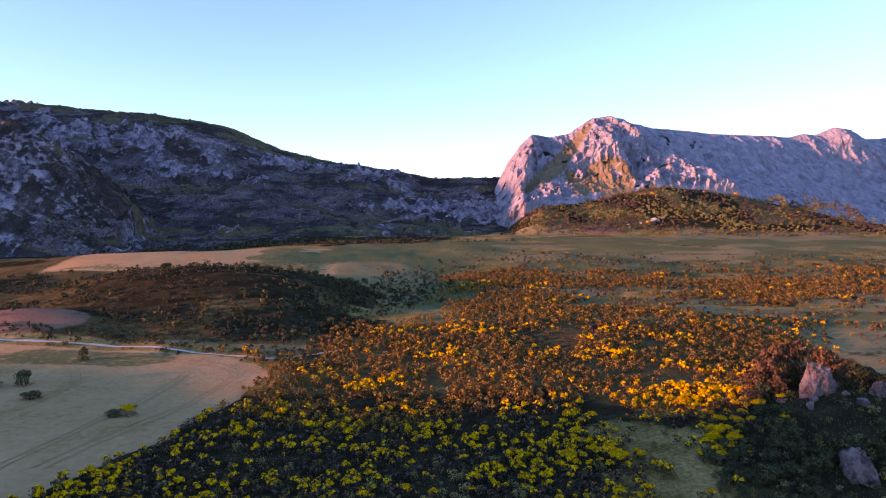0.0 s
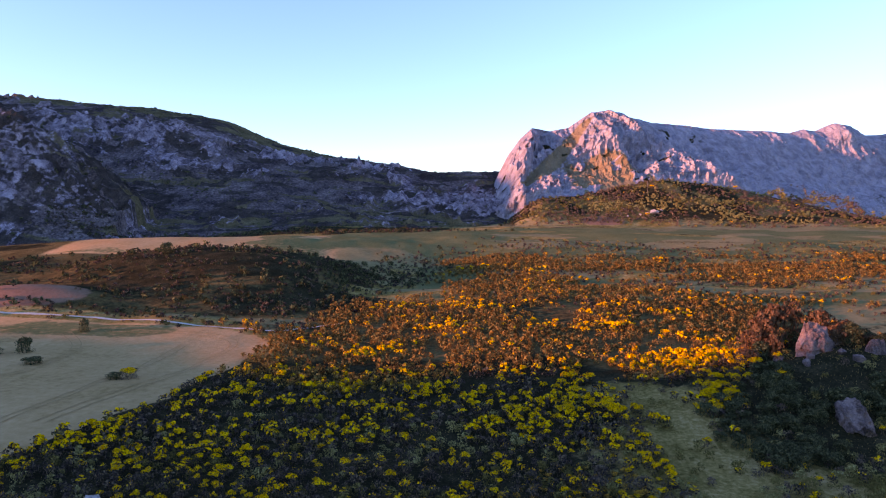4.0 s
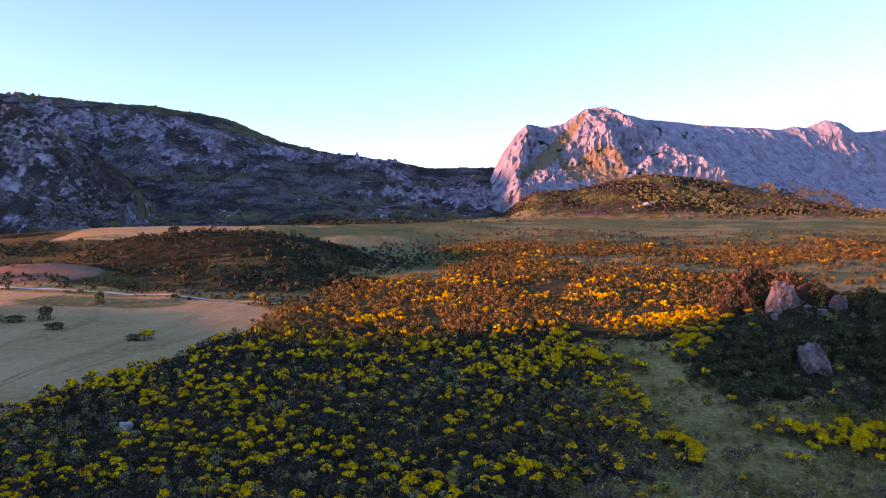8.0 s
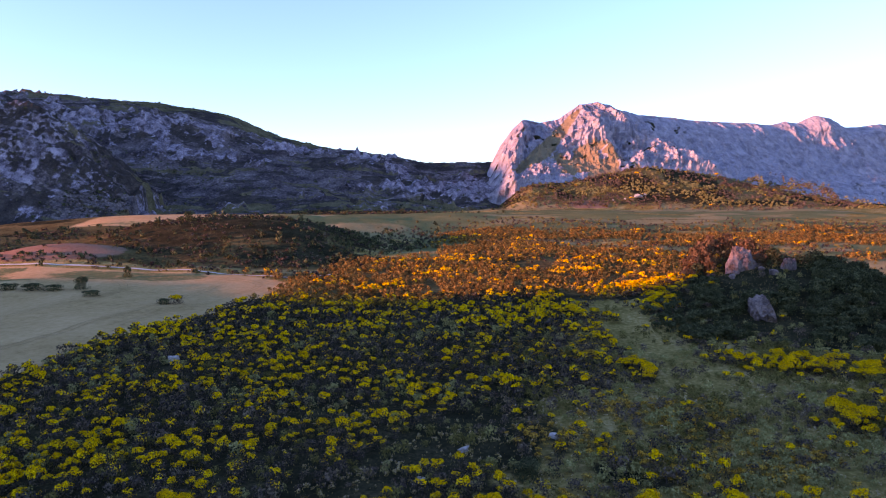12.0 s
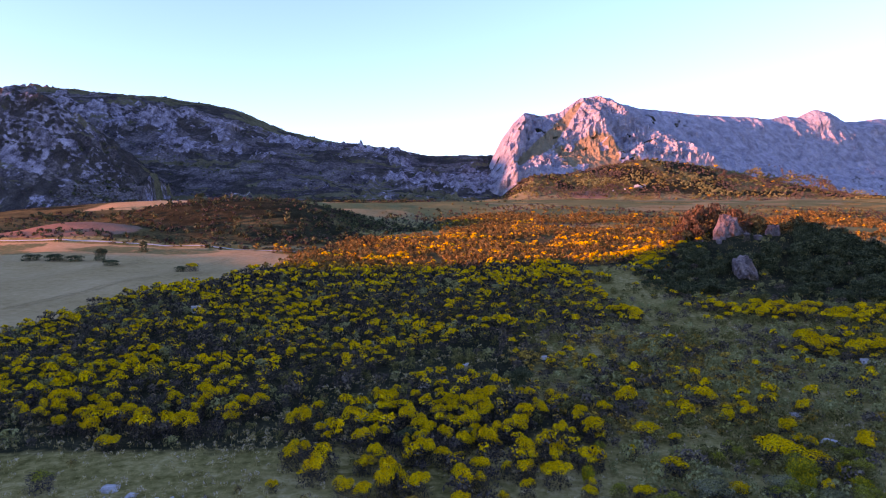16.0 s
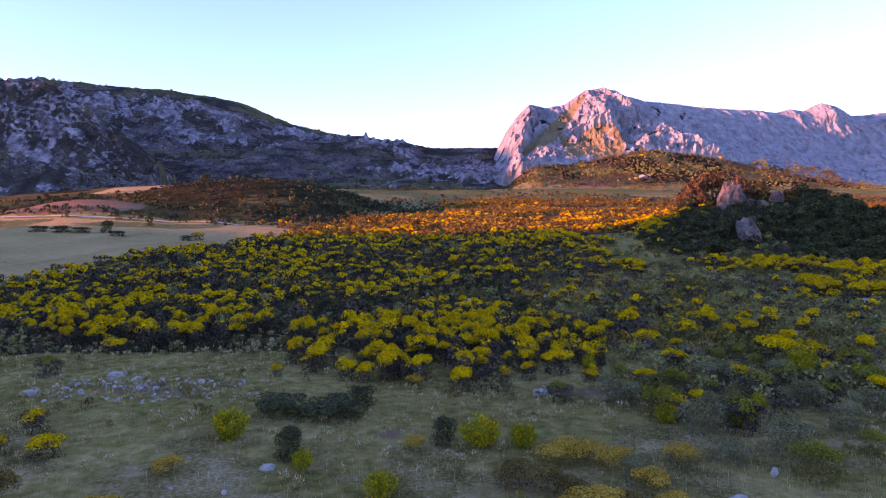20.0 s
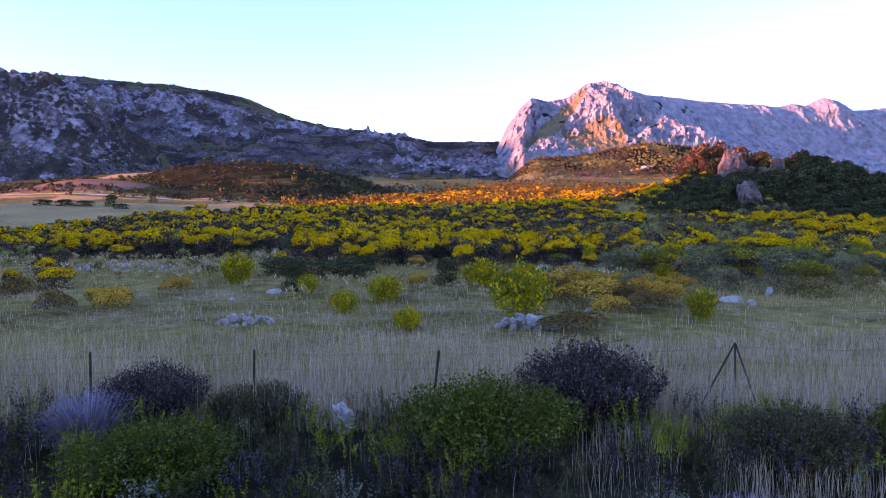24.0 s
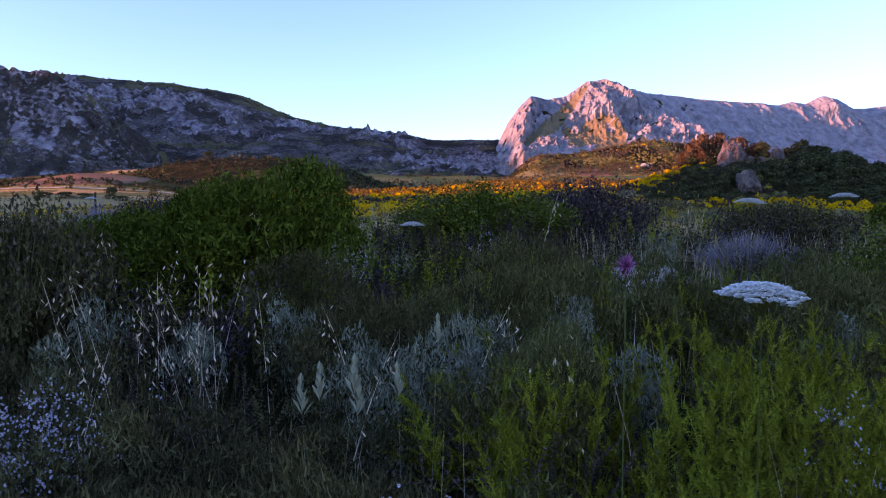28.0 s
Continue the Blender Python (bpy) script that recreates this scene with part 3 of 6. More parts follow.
def shrub_proto(seed, leaves, petals, lobes=5, w=1.5, h=1.05, leaf=0.10, petal=0.085, cap=0.5, stretch=1.25, share=1.0, gap=1.0, up=0.2):
    """Triangles of a lobed shrub about its base: leaves, then blossom on the crowns of the lobes. Returns corners and a slot per triangle."""
    r = np.random.default_rng(seed)
    ang = r.random(lobes) * 6.283
    rad = np.sqrt(r.random(lobes)) * w * 0.30
    size = (0.30 + 0.22 * r.random(lobes)) * w * 0.62 * min(1.0, (5.0 / lobes) ** 0.4)
    rad = rad * min(1.25, (lobes / 5.0) ** 0.4)
    rad, size = rad * gap, size / gap ** 0.7
    centre = np.stack([np.cos(ang) * rad, np.sin(ang) * rad, h - size * 0.75 - r.random(lobes) * h * 0.3 - rad * 0.25], 1)

    def shell(n, low, some=lobes):
        k = r.integers(0, some, n)
        d = r.normal(size=(n, 3))
        d /= np.linalg.norm(d, axis=1)[:, None]
        d[:, 2] = np.where(d[:, 2] < low, np.abs(d[:, 2]), d[:, 2])
        d /= np.linalg.norm(d, axis=1)[:, None]
        p = centre[k] + d * (size[k] * (0.72 + 0.36 * r.random(n)))[:, None] * np.array([1, 1, 0.95])
        return p

    body = shell(int(leaves * 0.7), -0.5)
    skirt = dome_points(leaves - len(body), r, w * 0.9, h * 0.75, 0.3)
    pts = np.concatenate([body, skirt])
    pts[:, 2] = np.clip(pts[:, 2], 0.02, None)
    parts, slots = [leaf_tris(pts, leaf, r, stretch, up)], [np.zeros(len(pts), int)]
    if petals:
        p = shell(petals, cap, max(1, round(lobes * share))) + np.array([0, 0, 0.03])
        parts.append(leaf_tris(p, petal, r, 0.95, 0.0, 0.9) if up < 0.5 else leaf_tris(p, petal, r, stretch, up))
        slots.append(np.ones(len(p), int))
    return np.concatenate(parts), np.concatenate(slots)


def tri_mesh(name, corners, slots, mats):
    me = bpy.data.meshes.new(name)
    n = len(corners) // 3
    me.vertices.add(n * 3)
    me.vertices.foreach_set("co", np.asarray(corners, np.float32).ravel())
    me.loops.add(n * 3)
    me.loops.foreach_set("vertex_index", np.arange(n * 3, dtype=np.int32))
    me.polygons.add(n)
    me.polygons.foreach_set("loop_start", np.arange(n, dtype=np.int32) * 3)
    me.polygons.foreach_set("material_index", np.asarray(slots, np.int32))
    for m in mats:
        me.materials.append(m)
    me.update(calc_edges=True)
    return me


def strew(name, protos, xs, ys, sizes, mats, label, category, lift=0.0, squash=None, bloom=None):
    """Many copies of a few shrubs in one mesh of kind stuff."""
    zs = ground_z(xs, ys) + lift
    pick = rng.integers(0, len(protos), len(xs))
    if bloom is not None:
        pick = np.clip((bloom(xs, ys) + rng.normal(size=len(xs)) * 0.22) * len(protos), 0, len(protos) - 1).astype(int)
    ang = rng.random(len(xs)) * 6.283
    tall = sizes * (rng.random(len(xs)) * 0.4 + 0.8) if squash is None else sizes * squash
    corners, slots = [], []
    for k, (c, s) in enumerate(protos):
        for i in np.nonzero(pick == k)[0]:
            ca, sa = np.cos(ang[i]) * sizes[i], np.sin(ang[i]) * sizes[i]
            p = np.empty_like(c)
            p[:, 0] = c[:, 0] * ca - c[:, 1] * sa + xs[i]
            p[:, 1] = c[:, 0] * sa + c[:, 1] * ca + ys[i]
            p[:, 2] = c[:, 2] * tall[i] + zs[i]
            corners.append(p)
            slots.append(s)
    if not corners:
        return None
    ob = new(name, tri_mesh(name, np.concatenate(corners), np.concatenate(slots), mats))
    return tagged(ob, label, category, kind="stuff")


def scatter(n, x0, x1, y0, y1, density, seed):
    r = np.random.default_rng(seed)
    x, y = x0 + (x1 - x0) * r.random(n), y0 + (y1 - y0) * r.random(n)
    keep = r.random(n) < density(x, y)
    return x[keep], y[keep]


def lattice(step, x0, x1, y0, y1, density, seed):
    """Shrubs that keep their distance: one at most in each cell."""
    r = np.random.default_rng(seed)
    x, y = [a.ravel() for a in np.meshgrid(np.arange(x0, x1, step), np.arange(y0, y1, step))]
    x, y = x + (r.random(len(x)) - 0.5) * step * 0.9, y + (r.random(len(x)) - 0.5) * step * 0.9
    keep = r.random(len(x)) < density(x, y) * 1.1
    return x[keep], y[keep]


def in_view(x, y, margin=6):
    return np.abs(x) < 0.70 * (y + 2) + margin


def clearing(x, y):
    """Open grass: the lane beside the hillock, the glade above the broom and small gaps."""
    lane = smooth(5.5, 3, np.abs(x - np.interp(y, [80, 95, 104, 118, 136, 150], [43, 38, 35.5, 34, 33.5, 34]))) * smooth(78, 92, y) * smooth(146, 136, y)
    glade = lump(x, y, 33, 164, 9, 7, 4) + lump(x, y, 14, 157, 16, 4, 4) * 0.9 + lump(x, y, -29, 143.5, 7, 2.2, 4) + lump(x, y, 4, 128, 3, 2.5, 4)
    gaps = lump(x, y, -39, 109, 2.4, 6, 4) * 1.3 + lump(x, y, -9, 66, 4, 8, 3, 0.5) * 0.9 + lump(x, y, -10, 88, 7, 4, 3) * 0.7 + lump(x, y, 36, 99, 12, 5, 4)
    return np.clip((lane + glade + gaps) * smooth(0.25, 0.42, fbm(x / 7, y / 7, 2, 93)), 0, 1)


def broom_density(x, y):
    off_field = 1 - wheat_mask(x, y)
    n = fbm(x / 13, y / 13, 3, 90)
    front = np.interp(x, [-60, -41, -29, -24, -18, -14.5, -8, -2, 5, 15, 29, 33], [85, 64, 53, 51, 53, 60, 71, 82, 87, 92, 99, 104])
    mass = smooth(-1, 3, y - front + 8 * (n - 0.5)) * smooth(33, 29, x + 6 * (n - 0.5)) * smooth(215, 190, y) * smooth(0.16, 0.30, n)
    island = lump(x, y, 1, 57.5, 11.5, 14.5, 4) * 0.9 * smooth(0.25, 0.42, fbm(x / 6, y / 6, 2, 91) + 0.1)
    thin = 0.22 * smooth(45, 60, y) * smooth(190, 170, y) * smooth(4, 14, x) * (1 - lump(x, y, 72, 136, 32, 24, 6))
    clump = lump(x, y, 49, 107, 7, 4.5, 4) + lump(x, y, 60, 104, 10, 4.5, 4) + lump(x, y, 76, 106, 12, 6, 4) + lump(x, y, 50, 85, 7, 4, 4) * 0.9 + lump(x, y, 26, 139, 7, 3, 4) + lump(x, y, 42, 139, 4.5, 5, 4) + lump(x, y, 20, 108, 9, 8, 4) * 0.5
    lit = smooth(158, 172, y) * smooth(245, 225, y) * smooth(-36, -24, x) * smooth(110, 80, x) * smooth(0.34, 0.46, n)
    side = lump(x, y, 46, 160, 14, 16, 4)
    far = smooth(225, 245, y) * smooth(345, 320, y) * smooth(-5, 10, x) * smooth(0.42, 0.56, fbm(x / 30, y / 14, 3, 92)) * 0.9
    return np.clip(np.maximum.reduce([mass, island, thin, clump, lit, side, far]) * off_field * (1 - clearing(x, y)), 0, 1)


def puff_proto(seed, leaves, petals, lobes=6, w=1.9, h=1.5, leaf=0.10, petal=0.17, share=0.7):
    """Broom: dark twiggy skirts under small round crowns, some of them closed with blossom."""
    r = np.random.default_rng(seed)
    k = np.arange(lobes)
    ang, rad = k * 2.4 + r.random(lobes), np.sqrt((k + 0.3) / lobes) * w * 0.33
    size = w * (0.155 + 0.09 * r.random(lobes)) * (6 / lobes) ** 0.35
    centre = np.stack([np.cos(ang) * rad, np.sin(ang) * rad, h * (0.82 - 0.35 * (rad / w * 2) ** 2 + 0.18 * r.random(lobes)) - size * 0.6], 1)

    def crown(n, some, low):
        pick = r.integers(0, max(1, some), n)
        d = r.normal(size=(n, 3))
        d /= np.linalg.norm(d, axis=1)[:, None]
        d[:, 2] = np.where(d[:, 2] < low, -d[:, 2], d[:, 2])
        lump_size = 0.86 + 0.2 * np.sin(d[:, 0] * 6 + pick) * np.sin(d[:, 1] * 6 + 2 * pick) + 0.12 * r.random(n)
        return centre[pick] + d * (size[pick] * lump_size)[:, None], d

    def scales(p, d, size):
        """Small faces that lie on the crown, a little ruffled."""
        n = len(p)
        nrm = d + r.normal(size=d.shape) * 0.35
        u = np.cross(nrm, r.normal(size=d.shape))
        u /= np.linalg.norm(u, axis=1)[:, None]
        v = np.cross(nrm, u)
        v /= np.linalg.norm(v, axis=1)[:, None]
        e = (size * (0.45 + 0.35 * r.random(n)))[:, None]
        return np.stack([p + u * e, p - u * e * 0.5 + v * e * 0.87, p - u * e * 0.5 - v * e * 0.87], 1).reshape(-1, 3)

    a = int(leaves * 0.5)
    p, d = crown(a, lobes, -0.6)
    skirt = dome_points(leaves - a, r, w * 0.92, h * 0.72, 0.55)
    skirt[:, 2] = np.clip(skirt[:, 2], 0.03, None)
    parts = [scales(p * np.array([1, 1, 0.95]), d, leaf * 1.6), leaf_tris(skirt, leaf, r, 1.5, 0.8)]
    slots = [np.zeros(leaves, int)]
    if petals:
        p, d = crown(petals, round(lobes * share), 0.12)
        parts.append(scales(p, d, petal))
        slots.append(np.ones(petals, int))
    return np.concatenate(parts), np.concatenate(slots)


close_protos = [puff_proto(80 + k, 220, (0, 20, 90, 160, 230, 290, 340, 400)[k], 10 + k % 4, h=1.6, leaf=0.10, petal=0.14, share=0.2 + 0.1 * k) for k in range(8)]
mid_protos = [puff_proto(100 + k, 120, (0, 8, 40, 75, 110, 140, 170, 200)[k], 8 + k % 4, h=1.6, leaf=0.15, petal=0.20, share=0.2 + 0.1 * k) for k in range(8)]
far_protos = [puff_proto(200 + k, 50, (0, 4, 14, 26, 38, 50, 62, 76)[k], 4 + k % 2, leaf=0.23, petal=0.34, share=0.25 + 0.1 * k) for k in range(8)]
plain_protos = [puff_proto(300 + k, 130, 0, 6, w=1.6, h=1.05, leaf=0.11) for k in range(6)]
cushion_protos = [puff_proto(320 + k, 60, (20, 50, 80)[k % 3], 5, w=1.0, h=0.6, leaf=0.08, petal=0.12, share=1.0) for k in range(6)]
speck_protos = [puff_proto(400 + k, 26, 0, 4, w=1.5, h=0.95, leaf=0.27) for k in range(8)]
def bloom_amount(x, y):
    return -0.06 + 1.5 * (fbm(x / 7, y / 7, 3, 140) - 0.25) - 0.22 * smooth(-6, -20, x) * smooth(80, 62, y) + 0.6 * (lump(x, y, 54, 106, 17, 7, 4) + lump(x, y, 76, 108, 20, 9, 4) + lump(x, y, 50, 85, 8, 5, 4) + lump(x, y, 26, 139, 8, 4, 4) + lump(x, y, 42, 139, 5, 6, 4))


x, y = lattice(1.75, -75, 95, 40, 128, broom_density, 11)
ok = in_view(x, y)
x, y = x[ok], y[ok]
close = y < 84
for nm, sel, protos, lb in (("broom_scrub", close, close_protos, "dense dark broom shrubs in yellow bloom on the slope"), ("broom_slope", ~close, mid_protos, "dark broom shrubs with round yellow crowns up the slope")):
    strew(nm, protos, x[sel], y[sel], rng.random(sel.sum()) ** 1.5 * 0.55 + 0.62, [broom_leaf, broom_flower], lb, "broom shrubs", bloom=bloom_amount)
x, y = lattice(1.95, -60, 190, 128, 345, broom_density, 12)
ok = in_view(x, y - 30, 20)
x, y = x[ok], y[ok]
# beyond this line the leaf colour turns rust, painting in the low sun
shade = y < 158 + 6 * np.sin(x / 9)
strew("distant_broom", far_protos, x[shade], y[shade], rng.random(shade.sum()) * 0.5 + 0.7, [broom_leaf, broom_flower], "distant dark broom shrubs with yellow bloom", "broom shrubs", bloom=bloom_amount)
strew("sunlit_broom", far_protos, x[~shade], y[~shade], rng.random((~shade).sum()) * 0.5 + 0.82, [rust_leaf, broom_flower], "distant broom shrubs in golden bloom, leaves tinted rust for low sunlight", "broom shrubs", bloom=lambda x, y: -0.40 + 1.6 * (fbm(x / 13, y / 9, 3, 144) - 0.25) - 0.25 * smooth(215, 250, y) + 0.35 * lump(x, y, 46, 160, 16, 18, 4))


def grey_density(x, y):
    n = fbm(x / 9, y / 9, 3, 95)
    right = smooth(8, 16, x) * smooth(34, 40, y) * smooth(130, 115, y) * (0.5 + 0.5 * smooth(0.36, 0.50, n))
    between = 0.28 * smooth(46, 60, y) * smooth(150, 130, y)
    return np.clip(np.maximum(right, between) * (1 - wheat_mask(x, y)) * (1 - 0.5 * clearing(x, y)), 0, 1)


x, y = lattice(1.35, -75, 95, 36, 150, grey_density, 13)
ok = in_view(x, y)
x, y = x[ok], y[ok]
kind = fbm(x / 11, y / 8, 3, 141) + rng.normal(size=len(x)) * 0.06
for nm, sel, mt, lb in (("greygreen_scrub", kind < 0.46, grey_leaf, "low grey-green scrub among the broom"), ("rusty_scrub", (kind >= 0.46) & (kind < 0.55), heath_leaf, "low rusty scrub among the broom"), ("yellowgreen_scrub", kind >= 0.55, olive_leaf, "low olive-green scrub among the broom")):
    strew(nm, plain_protos, x[sel], y[sel], rng.random(sel.sum()) ** 1.5 * 0.9 + 0.5, [mt], lb, "scrub")


def dark_density(x, y):
    mid = smooth(-185, -160, x) * smooth(-22, -38, x) * smooth(212, 217, y + 6 * (fbm(x / 9, y * 0, 2, 94) - 0.5)) * smooth(304, 290, y) * (1 - 0.9 * soil_mask(x, y)) * (0.10 + 0.9 * smooth(0.44, 0.60, fbm(x / 9, y / 7, 3, 96))) * (0.55 + 0.45 * smooth(-90, -50, x))
    gully = lump(x, y, -22, 275, 16, 60, 3, -0.35) * 0.9
    lane = (smooth(5, 2, np.abs(y - track_y(x) - 4)) * 0.6 + smooth(1.6, 0.8, np.abs(y - track_y(x) + 2.2)) * 0.9 * smooth(0.4, 0.5, fbm(x / 12, x * 0, 2, 89))) * smooth(-20, -30, x)
    edge = smooth(7, 3, np.abs(x - field_edge(y) - 4)) * smooth(80, 100, y) * smooth(205, 195, y) * 0.35
    foot = smooth(418, 430, y) * smooth(474, 458, y) * smooth(20, -20, x) * smooth(0.42, 0.55, fbm(x / 25, y / 10, 3, 97))
    return np.clip(mid + gully + lane + edge + foot, 0, 1) * (1 - wheat_mask(x, y)) * (1 - track_mask(x, y))


x, y = scatter(34000, -290, 40, 195, 475, dark_density, 14)
half = len(x) // 2
strew("brown_scrub", speck_protos, x[:half], y[:half], rng.random(half) * 0.7 + 0.5, [broom_leaf], "brown scrub on the low hill", "scrub")
x, y = x[half:], y[half:]
strew("dark_scrub", speck_protos, x, y, rng.random(len(x)) ** 4 * 1.6 + 0.6, [oak_leaf], "dark evergreen scrub on the low hill", "scrub")


def heath_density(x, y):
    return smooth(478, 494, y) * smooth(48, 62, x) * smooth(345, 300, x) * smooth(4, -4, y - cliff_foot_y(x)) * (0.3 + 0.7 * smooth(0.38, 0.56, fbm(x / 26, y / 20, 3, 98)))


x, y = scatter(15000, 40, 400, 470, 625, heath_density, 15)
kind = fbm(x / 22, y / 16, 3, 142) + rng.normal(size=len(x)) * 0.08
for nm, sel, mt, lb in (("brown_heath", kind < 0.48, heath_leaf, "brown heath scrub below the cliff"), ("rusty_heath", (kind >= 0.48) & (kind < 0.6), olive_leaf, "olive-brown heath scrub below the cliff"), ("green_heath", kind >= 0.6, grey_leaf, "olive scrub below the cliff")):
    strew(nm, speck_protos, x[sel], y[sel], rng.random(sel.sum()) * 1.0 + 0.8, [mt], lb, "scrub")
x, y = scatter(150, 40, 400, 470, 600, lambda x, y: heath_density(x, y) * 0.5, 16)
strew("far_yellow_scrub", far_protos, x, y, rng.random(len(x)) * 0.9 + 1.0, [heath_leaf, broom_flower], "far patches of yellow bloom on the heath", "scrub")
x, y = scatter(9000, -460, 60, 440, 790, lambda x, y: (0.12 + 0.6 * smooth(0.45, 0.62, fbm(x / 30, y / 30, 3, 99))) * (1 - 0.7 * rock_amount(x, y)), 17)
strew("hillside_scrub", speck_protos, x, y, rng.random(len(x)) ** 3 * 1.4 + 0.7, [oak_leaf], "scattered dark shrubs on the far hillside", "scrub", lift=-0.4)


def tuft_density(x, y):
    return smooth(210, 240, y) * smooth(400, 340, y) * smooth(0, 20, x) * (0.3 + 0.7 * smooth(0.42, 0.6, fbm(x / 24, y / 9, 3, 101)))


x, y = scatter(14000, -10, 330, 200, 470, tuft_density, 18)
half = len(x) // 2
strew("pasture_scrub", speck_protos, x[:half], y[:half], rng.random(half) * 0.7 + 0.5, [olive_leaf], "rusty low scrub on the far pasture", "scrub")
strew("olive_pasture_scrub", speck_protos, x[half:], y[half:], rng.random(len(x) - half) * 0.8 + 0.5, [broom_leaf], "dark low scrub on the far pasture", "scrub")


def tussock_density(x, y):
    return smooth(24, 34, y) * smooth(130, 100, y) * (0.25 + 0.75 * smooth(0.4, 0.6, fbm(x / 5, y / 4, 3, 103))) * (1 - wheat_mask(x, y)) * (1 - 0.9 * broom_density(x, y))


tussock_protos = [shrub_proto(450 + k, 46, 12, 3, w=0.6, h=0.36, leaf=0.04, petal=0.04, stretch=3.0, cap=-0.2, up=0.8) for k in range(6)]
x, y = scatter(14000, -60, 70, 22, 100, tussock_density, 20)
ok = in_view(x, y, 2)
strew("grass_tussocks", tussock_protos, x[ok], y[ok], rng.random(ok.sum()) * 0.7 + 0.5, [green_blade, straw_blade], "tufts of rough grass and low herbs", "grass")
x, y = scatter(1200, -40, 60, 30, 110, lambda x, y: tussock_density(x, y) * smooth(0.5, 0.62, fbm(x / 7, y / 7, 2, 104)), 21)
ok = in_view(x, y, 2)
strew("rusty_low_scrub", tussock_protos, x[ok], y[ok], rng.random(ok.sum()) * 1.0 + 0.7, [rust_leaf, heath_leaf], "low rusty cushion plants in the meadow", "scrub")



def cushion_density(x, y):
    return np.clip(lump(x, y, 27, 87, 9, 5, 4) + lump(x, y, 30, 75, 9, 6, 4) * 0.8 + lump(x, y, 13, 80, 6, 4, 4) * 0.6 + lump(x, y, 22, 62, 12, 8, 4) * 0.5 + lump(x, y, 18, 115, 8, 5, 4) * 0.6, 0, 1) * (1 - 0.6 * clearing(x, y))


x, y = lattice(1.0, -10, 60, 45, 125, cushion_density, 22)
strew("gold_cushions", cushion_protos, x, y, rng.random(len(x)) * 0.7 + 0.6, [rust_leaf, gold_leaf], "low golden-brown cushion plants crowding the slope", "scrub")

# ---------------------------------------------------------------- boulder hillock
def part(name, me, parent, label=""):
    ob = new(name, me)
    ob.parent = parent
    if label:
        ob["label"] = label
    return ob


def rock_mesh(name, seed, size, mat, rough=0.28, level=3, taper=0.0):
    """A broken boulder: an angular hull with roughened faces."""
    r = random.Random(seed)
    bm = bmesh.new()
    for k in range(15):
        d = Vector((r.gauss(0, 1), r.gauss(0, 1), r.gauss(0, 1))).normalized()
        bm.verts.new(Vector([math.copysign(abs(c) ** 0.7, c) for c in d]) * r.uniform(0.8, 1.05))
    bmesh.ops.convex_hull(bm, input=bm.verts[:])
    loose = [v for v in bm.verts if not v.link_faces]
    bmesh.ops.delete(bm, geom=loose, context="VERTS")
    for cuts in range(level - 1):
        bmesh.ops.subdivide_edges(bm, edges=bm.edges[:], cuts=1, use_grid_fill=True)
        if cuts == 0:
            bmesh.ops.smooth_vert(bm, verts=bm.verts[:], factor=0.25, use_axis_x=True, use_axis_y=True, use_axis_z=True)
    off = Vector((r.random() * 50, r.random() * 50, r.random() * 50))
    for v in bm.verts:
        p = v.co
        p = p + p.normalized() * (noise.fractal(p * 1.7 + off, 1.0, 2.0, 5) * 0.35 - abs(noise.noise(p * 3.1 + off)) * 0.35) * rough
        k = 1 - taper * (p.z + 0.6) / 1.6
        v.co = Vector((p.x * size[0] * k - taper * p.z * 0.5, p.y * size[1] * k, p.z * size[2]))
    bmesh.ops.recalc_face_normals(bm, faces=bm.faces[:])
    me = bpy.data.meshes.new(name)
    bm.to_mesh(me)
    bm.free()
    me.materials.append(mat)
    return me


def put_rock(name, seed, x, y, size, mat, label, category="rock", sink=0.3, group="", turn=0.0, level=3, z=None, taper=0.0, rough=0.28):
    ob = new(name, rock_mesh(name, seed, size, mat, rough, level, taper))
    zz = float(ground_z(np.array([x]), np.array([y]))[0]) if z is None else z
    ob.matrix_basis = pose(x, y, zz + size[2] * (1 - 2 * sink) * 0.72, 0, 0, turn)
    return tagged(ob, label, category, group)


def boulder(seed, x, y, top, size, turn, label, taper=0.2):
    return put_rock("boulder", seed, x, y, size, boulder_mat, label, "boulder", 0.2, "hillock boulders", turn, 5, z=top - size[2] * 1.38, taper=taper, rough=0.6)


boulder(41, 62.6, 148.5, 15.8, (5.6, 3.8, 5.0), 25, "tall pointed pink limestone boulder on the scrubby hillock", 0.55)
boulder(22, 70.4, 144.5, 12.8, (2.5, 2.2, 3.4), 40, "pale grey boulder beside dark bushes", 0.3)
boulder(35, 57.3, 129.5, 7.7, (4.3, 2.8, 3.4), 95, "broad grey boulder low on the hillock among shrubs", 0.35)
boulder(24, 66.5, 151, 12.6, (2.2, 2.0, 2.4), 5, "pink boulder behind the tall one")
for k, (x, y, s) in enumerate([(72, 131, 1.1), (75, 133, 0.9), (58.5, 143, 0.9), (60, 145, 0.8), (70, 127, 0.7), (66, 142, 1.0), (56, 147, 0.8), (65, 144.5, 0.9)]):
    put_rock("rock", 30 + k, x, y, (s * 1.2, s, s * 0.9), boulder_mat, "small grey rock in the dark scrub of the hillock", "rock", 0.3, "hillock rocks", 33 * k)

bush_protos = [puff_proto(500 + k, 1000, 0, 10 + k, w=3.0, h=2.4, leaf=0.13) for k in range(4)]


